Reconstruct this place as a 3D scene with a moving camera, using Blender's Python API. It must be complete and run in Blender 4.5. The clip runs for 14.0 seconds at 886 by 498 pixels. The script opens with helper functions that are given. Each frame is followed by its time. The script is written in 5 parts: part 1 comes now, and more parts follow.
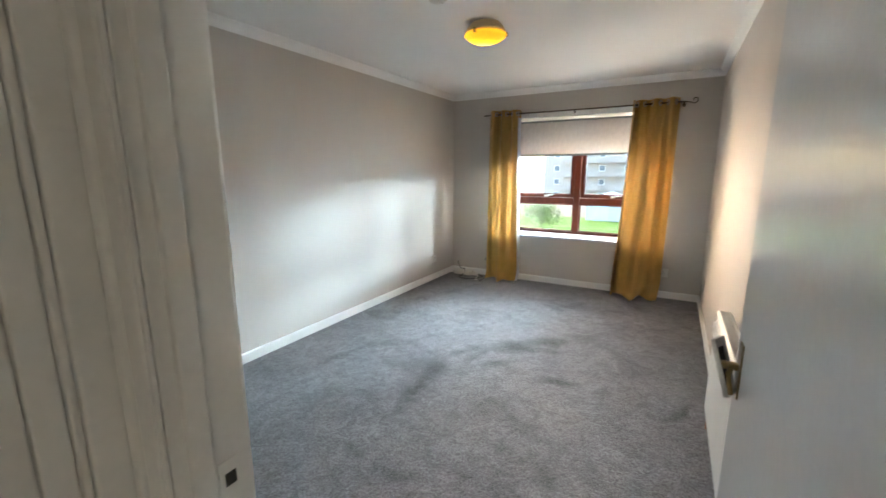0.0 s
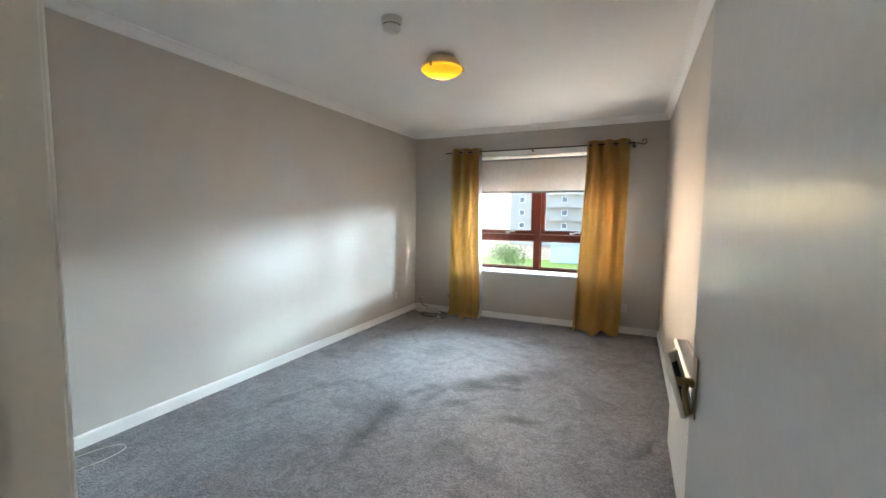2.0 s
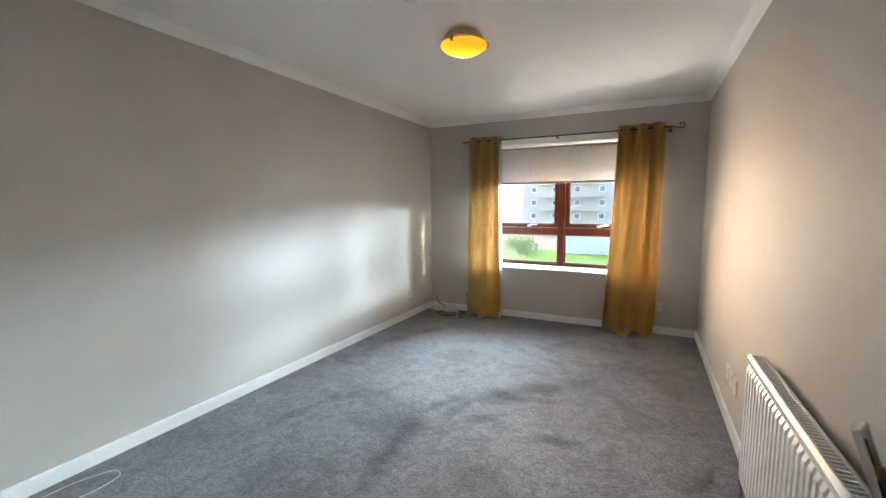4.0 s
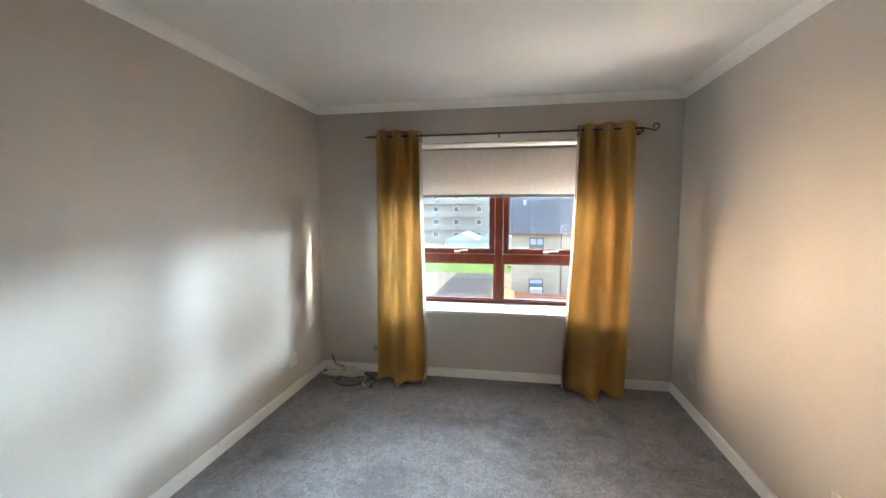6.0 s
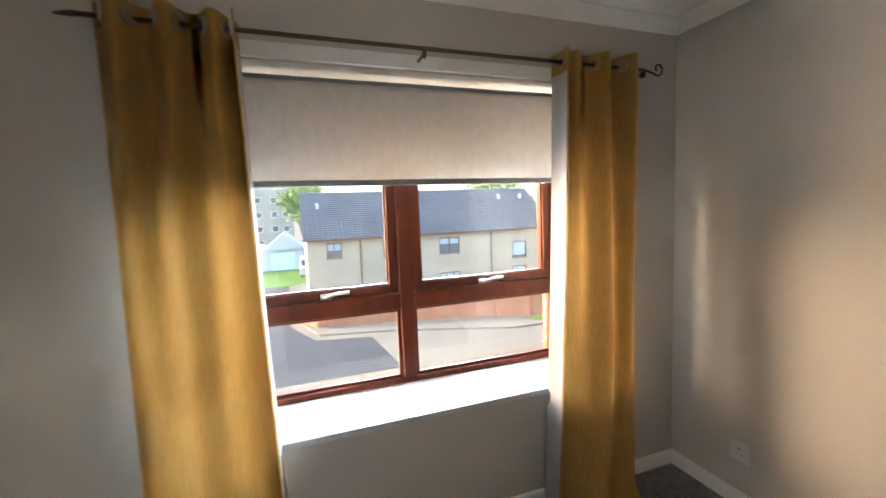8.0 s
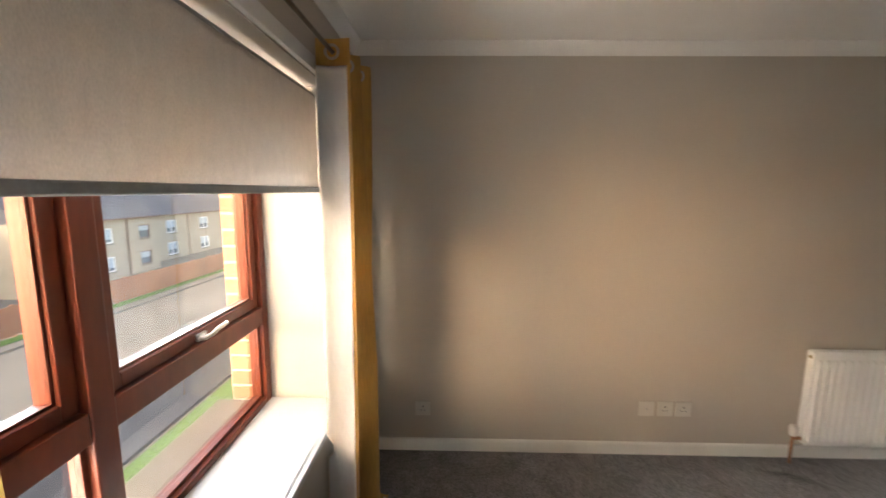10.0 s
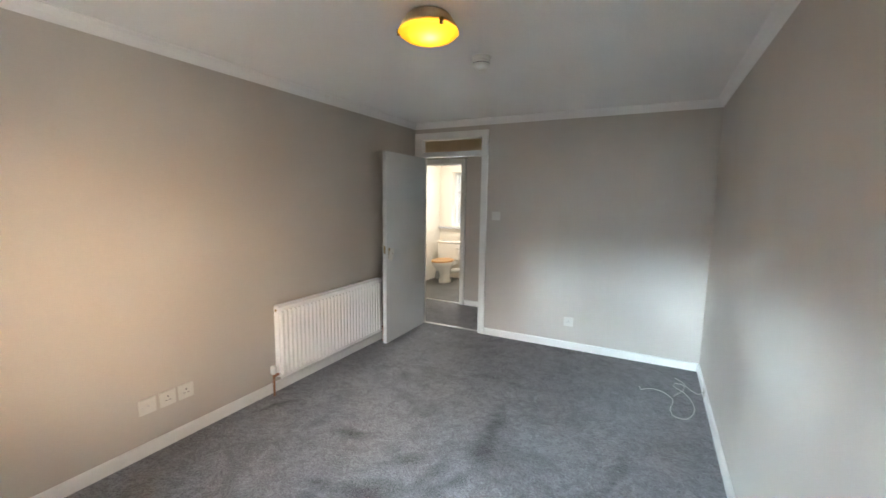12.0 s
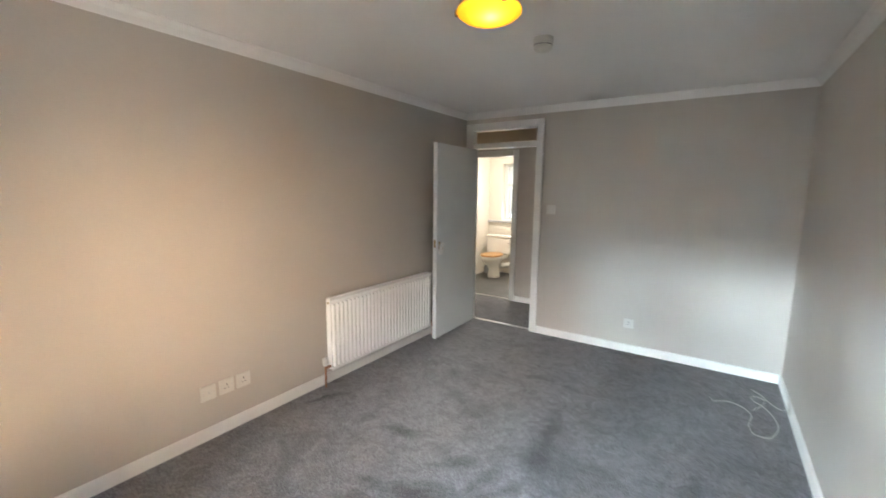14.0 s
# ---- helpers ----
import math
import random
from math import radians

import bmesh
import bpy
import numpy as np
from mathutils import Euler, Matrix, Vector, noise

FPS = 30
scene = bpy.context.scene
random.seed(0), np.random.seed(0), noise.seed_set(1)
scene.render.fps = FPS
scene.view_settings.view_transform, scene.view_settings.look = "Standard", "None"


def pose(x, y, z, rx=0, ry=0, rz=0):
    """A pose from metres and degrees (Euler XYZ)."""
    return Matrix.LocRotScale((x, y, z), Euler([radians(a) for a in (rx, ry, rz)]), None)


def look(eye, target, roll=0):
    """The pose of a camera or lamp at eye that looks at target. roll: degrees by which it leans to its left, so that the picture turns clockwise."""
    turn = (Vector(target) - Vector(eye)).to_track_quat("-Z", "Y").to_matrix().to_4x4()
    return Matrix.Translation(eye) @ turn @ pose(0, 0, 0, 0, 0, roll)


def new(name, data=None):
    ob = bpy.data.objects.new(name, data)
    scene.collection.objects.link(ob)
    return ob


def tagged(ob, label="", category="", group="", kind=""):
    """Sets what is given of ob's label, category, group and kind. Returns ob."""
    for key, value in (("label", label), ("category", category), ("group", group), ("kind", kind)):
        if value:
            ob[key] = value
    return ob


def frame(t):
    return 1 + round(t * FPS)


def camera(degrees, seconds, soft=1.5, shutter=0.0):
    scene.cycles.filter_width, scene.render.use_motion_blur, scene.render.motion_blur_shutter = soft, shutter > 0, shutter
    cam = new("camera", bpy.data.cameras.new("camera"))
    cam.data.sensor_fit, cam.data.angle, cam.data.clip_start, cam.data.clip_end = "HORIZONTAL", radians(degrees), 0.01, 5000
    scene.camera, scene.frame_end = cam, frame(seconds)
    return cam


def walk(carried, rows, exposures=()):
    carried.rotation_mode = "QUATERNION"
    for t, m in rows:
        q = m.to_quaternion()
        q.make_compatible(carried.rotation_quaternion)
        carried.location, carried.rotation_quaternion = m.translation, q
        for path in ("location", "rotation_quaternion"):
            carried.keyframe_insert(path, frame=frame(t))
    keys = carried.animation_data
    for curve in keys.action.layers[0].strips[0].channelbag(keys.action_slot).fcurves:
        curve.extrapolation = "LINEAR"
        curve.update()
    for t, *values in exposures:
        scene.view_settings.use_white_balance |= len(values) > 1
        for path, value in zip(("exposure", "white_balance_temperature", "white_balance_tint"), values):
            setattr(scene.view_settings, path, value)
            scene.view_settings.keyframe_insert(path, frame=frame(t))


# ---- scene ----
cam = camera(94.8, 14.0, shutter=0.3)
PATH = [
    (0, (2.683, -0.316, 1.401), (1.718, 1.396, 1.027), -0.1),
    (0.5, (2.707, -0.29, 1.406), (1.903, 1.519, 1.12), 0.4),
    (1, (2.701, -0.212, 1.315), (1.889, 1.602, 1.093), 0.3),
    (1.5, (2.71, -0.207, 1.31), (1.893, 1.609, 1.117), 0.5),
    (2, (2.716, -0.203, 1.306), (1.876, 1.604, 1.139), 0.6),
    (2.5, (2.721, -0.201, 1.304), (1.851, 1.593, 1.143), 0.6),
    (3, (2.715, -0.189, 1.304), (1.814, 1.589, 1.137), 0.4),
    (3.2, (2.688, -0.164, 1.304), (1.775, 1.606, 1.126), 0.2),
    (5.3, (2.05, 0.74, 1.419), (1.43, 2.626, 1.178), -0.3),
    (5.5, (1.95, 0.898, 1.431), (1.416, 2.813, 1.21), -0.0),
    (6, (1.738, 1.267, 1.46), (1.398, 3.229, 1.278), -0.1),
    (6.5, (1.54, 1.704, 1.493), (1.394, 3.69, 1.308), -0.4),
    (7, (1.314, 2.154, 1.498), (1.397, 4.144, 1.309), -0.8),
    (7.2, (1.261, 2.353, 1.466), (1.426, 4.338, 1.28), -1.0),
    (9.3, (0.86, 4.026, 1.517), (2.661, 4.855, 1.256), -0.8),
    (9.5, (0.809, 4.127, 1.548), (2.719, 4.653, 1.274), 0.4),
    (9.8, (0.734, 4.178, 1.576), (2.703, 4.397, 1.299), 0.6),
    (10.2, (0.624, 4.222, 1.607), (2.595, 4.051, 1.318), 0.2),
    (10.6, (0.53, 4.255, 1.569), (2.385, 3.56, 1.291), -0.6),
    (11, (0.532, 4.273, 1.513), (2.111, 3.074, 1.246), -0.1),
    (11.5, (0.492, 4.239, 1.53), (1.684, 2.65, 1.294), 0.5),
    (12, (0.454, 4.218, 1.531), (1.364, 2.455, 1.283), 0.8),
    (12.5, (0.454, 4.187, 1.501), (1.202, 2.38, 1.084), 1.2),
    (13, (0.433, 4.186, 1.455), (1.165, 2.402, 0.921), 1.4),
    (13.5, (0.453, 4.197, 1.461), (1.286, 2.435, 1.013), 1.0),
    (14, (0.552, 4.144, 1.529), (1.654, 2.499, 1.244), 0.7),
]
# seconds, stops, kelvin, tint
EXPOSURES = [(0.0, 5.5, 5950, 6), (0.6, 5.4, 5950, 6), (3.5, 5.38, 5950, 6), (5.5, 5.25, 6100, 7), (6.5, 5.28, 6050, 7), (7.2, 5.30, 6000, 7), (9.3, 4.45, 6850, 11), (9.8, 4.42, 6850, 11), (10.5, 4.6, 6550, 11), (11.0, 4.75, 6200, 9), (11.5, 5.0, 6100, 9),
             (12.0, 5.1, 6000, 8), (12.5, 5.12, 6200, 9), (13.0, 5.15, 6850, 16), (13.5, 5.15, 7400, 17), (13.75, 5.15, 6700, 13), (14.0, 5.15, 6150, 9)]
walk(cam, [(t, look(eye, target, roll)) for t, eye, target, roll in PATH], EXPOSURES)

# ---- world, sun and lamps ----
world = bpy.data.worlds.new("sky")
scene.world = world
world.use_nodes = True
wn = world.node_tree
sky = wn.nodes.new("ShaderNodeTexSky")
sky.sky_type = "NISHITA"
sky.sun_disc = False
SUN_ELEVATION, SUN_AZIMUTH = radians(16.5), radians(293)
sky.sun_elevation, sky.sun_rotation = SUN_ELEVATION, SUN_AZIMUTH
sky.dust_density = 3.0
wn.links.new(sky.outputs[0], wn.nodes["Background"].inputs[0])
wn.nodes["Background"].inputs[1].default_value = 0.05

sun = new("sun", bpy.data.lights.new("sun", "SUN"))
sun.data.energy, sun.data.angle, sun.data.color = 0.05, radians(4), (1.0, 0.74, 0.46)
to_sun = Vector((math.sin(SUN_AZIMUTH) * math.cos(SUN_ELEVATION), math.cos(SUN_AZIMUTH) * math.cos(SUN_ELEVATION), math.sin(SUN_ELEVATION)))
sun.matrix_world = look(to_sun * 60, (0, 0, 0))


def area_lamp(name, m, sx, sy, watts, colour):
    lamp = new(name, bpy.data.lights.new(name, "AREA"))
    lamp.data.shape, lamp.data.size, lamp.data.size_y = "RECTANGLE", sx, sy
    lamp.data.energy, lamp.data.color = watts, colour
    lamp.matrix_world = m
    return lamp


# area lamps added just outside the window opening in place of the sky's light: cool over the roofs to the right, warm
# from the sun's side, and from higher up
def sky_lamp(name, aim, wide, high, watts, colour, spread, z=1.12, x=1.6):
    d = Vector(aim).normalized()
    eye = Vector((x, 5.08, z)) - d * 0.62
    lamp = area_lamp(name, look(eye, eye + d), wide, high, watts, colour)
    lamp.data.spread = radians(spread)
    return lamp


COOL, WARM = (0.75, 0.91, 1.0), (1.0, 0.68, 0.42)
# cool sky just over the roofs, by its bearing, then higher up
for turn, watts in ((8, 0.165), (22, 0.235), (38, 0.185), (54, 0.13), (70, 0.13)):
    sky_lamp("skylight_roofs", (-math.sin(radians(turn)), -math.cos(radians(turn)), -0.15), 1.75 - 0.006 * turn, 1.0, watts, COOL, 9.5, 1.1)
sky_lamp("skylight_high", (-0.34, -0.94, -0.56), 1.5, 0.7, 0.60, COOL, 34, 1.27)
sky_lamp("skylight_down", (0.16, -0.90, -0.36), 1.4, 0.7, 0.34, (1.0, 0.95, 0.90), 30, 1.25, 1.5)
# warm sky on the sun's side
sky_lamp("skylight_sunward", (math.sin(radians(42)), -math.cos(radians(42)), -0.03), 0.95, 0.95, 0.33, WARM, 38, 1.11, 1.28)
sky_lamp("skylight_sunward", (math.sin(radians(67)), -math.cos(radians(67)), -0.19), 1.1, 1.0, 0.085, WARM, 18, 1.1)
# added lamp aimed up at the ceiling, for light off the sunlit ground below
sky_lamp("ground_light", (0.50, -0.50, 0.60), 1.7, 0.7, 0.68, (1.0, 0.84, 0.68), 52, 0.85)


# narrow added lamps that throw a bright slit on each side wall, behind the curtain
def slit_lamp(x, y, z, aim, wide, high, watts, colour):
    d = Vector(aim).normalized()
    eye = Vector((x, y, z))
    lamp = area_lamp("wall_slit_lamp", look(eye, eye + d), wide, high, watts, colour)
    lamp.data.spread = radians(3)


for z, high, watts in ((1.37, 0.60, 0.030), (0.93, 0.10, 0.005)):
    slit_lamp(2.35, 5.135, z, (-math.sin(radians(75.5)), -math.cos(radians(75.5)), -0.19), 0.10, high, watts, (1.0, 0.93, 0.74))
slit_lamp(0.86, 5.13, 1.26, (math.sin(radians(76.5)), -math.cos(radians(76.5)), -0.13), 0.12, 0.90, 0.004, (1.0, 0.86, 0.66))

# ---- materials ----
def material(name, colour, rough=0.5, metal=0.0, fine=(40.0, 0.06), broad=(2.0, 0.06), bump=(0.0, 0.001), spec=0.5, sheen=0.0, stretch=(1, 1, 1), piece=0.0):
    """A surface with fine grain and broad stains: (scale, strength) pairs; bump: (strength, distance)."""
    m = bpy.data.materials.new(name)
    m.use_nodes = True
    nt = m.node_tree
    b = nt.nodes["Principled BSDF"]
    co = nt.nodes.new("ShaderNodeTexCoord")
    mp = nt.nodes.new("ShaderNodeMapping")
    mp.inputs["Scale"].default_value = stretch
    nt.links.new(co.outputs["Object"], mp.inputs[0])
    n1, n2 = nt.nodes.new("ShaderNodeTexNoise"), nt.nodes.new("ShaderNodeTexNoise")
    n1.inputs["Scale"].default_value, n1.inputs["Detail"].default_value = fine[0], 4
    n2.inputs["Scale"].default_value, n2.inputs["Detail"].default_value = broad[0], 3
    for n in (n1, n2):
        nt.links.new(mp.outputs[0], n.inputs["Vector"])
    val = None
    for n, k in ((n1, fine[1]), (n2, broad[1])):
        r = nt.nodes.new("ShaderNodeMapRange")
        r.inputs["From Min"].default_value, r.inputs["From Max"].default_value = 0.3, 0.7
        r.inputs["To Min"].default_value, r.inputs["To Max"].default_value = 1 - k, 1 + k
        nt.links.new(n.outputs["Fac"], r.inputs["Value"])
        if val is None:
            val = r.outputs[0]
        else:
            mu = nt.nodes.new("ShaderNodeMath")
            mu.operation = "MULTIPLY"
            nt.links.new(val, mu.inputs[0]), nt.links.new(r.outputs[0], mu.inputs[1])
            val = mu.outputs[0]
    if piece:
        oi = nt.nodes.new("ShaderNodeObjectInfo")
        r = nt.nodes.new("ShaderNodeMapRange")
        r.inputs["To Min"].default_value, r.inputs["To Max"].default_value = 1 - piece, 1 + piece
        nt.links.new(oi.outputs["Random"], r.inputs["Value"])
        mu = nt.nodes.new("ShaderNodeMath")
        mu.operation = "MULTIPLY"
        nt.links.new(val, mu.inputs[0]), nt.links.new(r.outputs[0], mu.inputs[1])
        val = mu.outputs[0]
    sc = nt.nodes.new("ShaderNodeVectorMath")
    sc.operation = "SCALE"
    sc.inputs[0].default_value = colour
    nt.links.new(val, sc.inputs["Scale"])
    nt.links.new(sc.outputs[0], b.inputs["Base Color"])
    b.inputs["Roughness"].default_value, b.inputs["Metallic"].default_value = rough, metal
    b.inputs["Specular IOR Level"].default_value = spec
    b.inputs["Sheen Weight"].default_value = sheen
    if bump[0]:
        bp = nt.nodes.new("ShaderNodeBump")
        bp.inputs["Strength"].default_value, bp.inputs["Distance"].default_value = bump
        nt.links.new(n1.outputs["Fac"], bp.inputs["Height"])
        nt.links.new(bp.outputs[0], b.inputs["Normal"])
    return m


def glass(name, rough=0.0, colour=(1, 1, 1)):
    m = bpy.data.materials.new(name)
    m.use_nodes = True
    b = m.node_tree.nodes["Principled BSDF"]
    b.inputs["Base Color"].default_value = (*colour, 1)
    b.inputs["Transmission Weight"].default_value, b.inputs["Roughness"].default_value, b.inputs["IOR"].default_value = 1, rough, 1.45
    return m


WALL = material("greige_wall_paint", (0.50, 0.457, 0.405), 0.62, fine=(180, 0.025), broad=(1.3, 0.035), bump=(0.12, 0.0008))
CEILING = material("white_ceiling_paint", (0.82, 0.81, 0.79), 0.8, fine=(120, 0.03), broad=(1.1, 0.03), bump=(0.35, 0.002))
GLOSS = material("white_gloss_paint", (0.80, 0.79, 0.76), 0.28, fine=(60, 0.02), broad=(3, 0.04), bump=(0.1, 0.0006))
DOOR_PAINT = material("white_door_paint", (0.70, 0.71, 0.70), 0.26, fine=(55, 0.015), broad=(2.5, 0.03), bump=(0.22, 0.0016))
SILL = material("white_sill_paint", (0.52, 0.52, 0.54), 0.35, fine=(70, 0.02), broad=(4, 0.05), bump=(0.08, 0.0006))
MAHOGANY = material("red_brown_window_wood", (0.11, 0.021, 0.009), 0.34, spec=0.3, fine=(22, 0.28), broad=(3, 0.15), bump=(0.15, 0.0006), stretch=(1, 1, 0.25))
GOLD = material("mustard_satin_curtain", (0.62, 0.385, 0.115), 0.50, fine=(160, 0.10), broad=(3, 0.08), bump=(0.2, 0.0008), sheen=0.25, stretch=(1, 1, 0.08))
LINING = material("silver_grey_lining", (0.78, 0.78, 0.79), 0.28, fine=(13, 0.04), broad=(4, 0.06), bump=(0.55, 0.02), stretch=(1, 1, 0.45))
BLIND = material("stone_woven_blind", (0.66, 0.62, 0.59), 0.8, fine=(220, 0.08), broad=(30, 0.05), bump=(0.2, 0.0006), stretch=(1, 1, 0.6))
BLIND_GREY = material("grey_blind_trim", (0.30, 0.31, 0.31), 0.5, fine=(120, 0.06))
BRONZE = material("dark_bronze_metal", (0.10, 0.075, 0.05), 0.38, 0.9, fine=(60, 0.2))
CHROME = material("worn_chrome", (0.55, 0.54, 0.52), 0.32, 1.0, fine=(80, 0.08))
BRASS = material("dull_brass", (0.34, 0.25, 0.12), 0.30, 1.0, fine=(70, 0.15))
DARK = material("dark_void", (0.02, 0.018, 0.016), 0.7)
PLASTIC = material("white_plastic", (0.62, 0.60, 0.55), 0.35, fine=(90, 0.02), broad=(9, 0.03))
RADIATOR = material("white_enamel", (0.86, 0.85, 0.82), 0.28, fine=(70, 0.02), broad=(3, 0.03))
COPPER = material("dull_copper_pipe", (0.32, 0.16, 0.09), 0.4, 0.8, fine=(50, 0.2))
BLACK_CABLE = material("black_cable_plastic", (0.02, 0.02, 0.022), 0.45)
WHITE_CABLE = material("white_cable_plastic", (0.72, 0.70, 0.64), 0.45)
CERAMIC = material("white_ceramic", (0.82, 0.80, 0.75), 0.12, fine=(30, 0.01), broad=(3, 0.02))
PINE = material("varnished_pine", (0.50, 0.27, 0.09), 0.3, fine=(30, 0.2), stretch=(1, 0.2, 1))
CREAM = material("cream_bathroom_paint", (0.80, 0.75, 0.66), 0.5, fine=(90, 0.02), broad=(1.5, 0.03), bump=(0.1, 0.0006))
VINYL = material("grey_vinyl_floor", (0.10, 0.098, 0.095), 0.45, fine=(25, 0.15), broad=(3, 0.2))
STEEL = material("steel_threshold_strip", (0.70, 0.70, 0.68), 0.3, 1.0)
BRICK = material("red_brown_brick", (0.34, 0.13, 0.07), 0.85, fine=(60, 0.22), broad=(5, 0.15), bump=(0.5, 0.003), piece=0.22)
MORTAR = material("grey_mortar", (0.36, 0.33, 0.29), 0.9, fine=(80, 0.15), bump=(0.4, 0.002))
BUFF = material("buff_brick_wall", (0.36, 0.30, 0.22), 0.9, fine=(14, 0.10), broad=(0.6, 0.10), bump=(0.3, 0.01))
ROOF_TILE = material("grey_brown_roof_tile", (0.085, 0.09, 0.105), 0.9, spec=0.15, fine=(6, 0.22), broad=(0.5, 0.15), bump=(0.3, 0.01))
ASPHALT = material("worn_asphalt", (0.05, 0.052, 0.058), 1.0, spec=0.08, fine=(9, 0.15), broad=(0.25, 0.18), bump=(0.3, 0.01))
PAVING = material("concrete_paving", (0.18, 0.158, 0.128), 1.0, spec=0.05, fine=(8, 0.08), broad=(0.3, 0.14), bump=(0.05, 0.004))
GRASS = material("mown_grass", (0.085, 0.15, 0.03), 1.0, spec=0.05, fine=(9, 0.35), broad=(0.4, 0.25), bump=(0.6, 0.03))
FENCE = material("red_brown_fence_wood", (0.30, 0.12, 0.06), 0.85, fine=(10, 0.2), broad=(0.8, 0.15), piece=0.12, stretch=(1, 1, 0.15))
RENDER_WALL = material("pale_render_wall", (0.34, 0.31, 0.27), 0.9, fine=(3, 0.06), broad=(0.2, 0.08))
SHED_WHITE = material("white_sheet_metal", (0.42, 0.44, 0.46), 0.5, fine=(3, 0.05), broad=(0.3, 0.06))
WHITE_FRAME = material("white_window_frame", (0.75, 0.74, 0.72), 0.4)
BROWN_FRAME = material("brown_window_frame", (0.12, 0.05, 0.03), 0.5)
DARK_GLASS = material("house_window_glass", (0.10, 0.13, 0.16), 0.08, fine=(1, 0.1), broad=(0.5, 0.3), spec=0.8)
# sky's reflection in the house windows, put into a pale blue colour
PANE_REFLECTION = material("house_pane_reflection", (0.36, 0.42, 0.48), 0.9, fine=(12, 0.1), stretch=(1, 1, 0.1))
LEAF = material("tree_leaf", (0.115, 0.20, 0.035), 0.7, fine=(2, 0.4), broad=(0.5, 0.35))
BARK = material("tree_bark", (0.10, 0.07, 0.05), 0.9, fine=(12, 0.3))
GREEN_METAL = material("green_painted_metal", (0.06, 0.22, 0.13), 0.5)
BLUE_PLASTIC = material("blue_plastic", (0.03, 0.16, 0.45), 0.4)
GALVANISED = material("galvanised_steel", (0.45, 0.46, 0.46), 0.5, 0.7)
PANE = glass("window_glass")


def dusty(m, share):
    """A thin film of dust and smears on glass."""
    nt = m.node_tree
    out = nt.nodes["Material Output"]
    tr, n, r, mx = (nt.nodes.new("ShaderNode" + k) for k in ("BsdfTranslucent", "TexNoise", "MapRange", "MixShader"))
    n.inputs["Scale"].default_value, n.inputs["Detail"].default_value = 5, 4
    r.inputs["From Min"].default_value, r.inputs["From Max"].default_value = 0.35, 0.7
    r.inputs["To Min"].default_value, r.inputs["To Max"].default_value = share * 0.4, share * 1.6
    nt.links.new(n.outputs["Fac"], r.inputs["Value"]), nt.links.new(r.outputs[0], mx.inputs[0])
    nt.links.new(nt.nodes["Principled BSDF"].outputs[0], mx.inputs[1]), nt.links.new(tr.outputs[0], mx.inputs[2])
    nt.links.new(mx.outputs[0], out.inputs["Surface"])


dusty(PANE, 0.002)
FROSTED = glass("frosted_glass", 0.35)
AMBER_PANE = glass("amber_textured_glass", 0.3, (0.62, 0.44, 0.24))
AMBER = material("amber_lamp_glass", (0.95, 0.58, 0.04), 0.2, fine=(30, 0.05))
LAMP_RIM = material("lamp_rim", (0.70, 0.55, 0.30), 0.4)


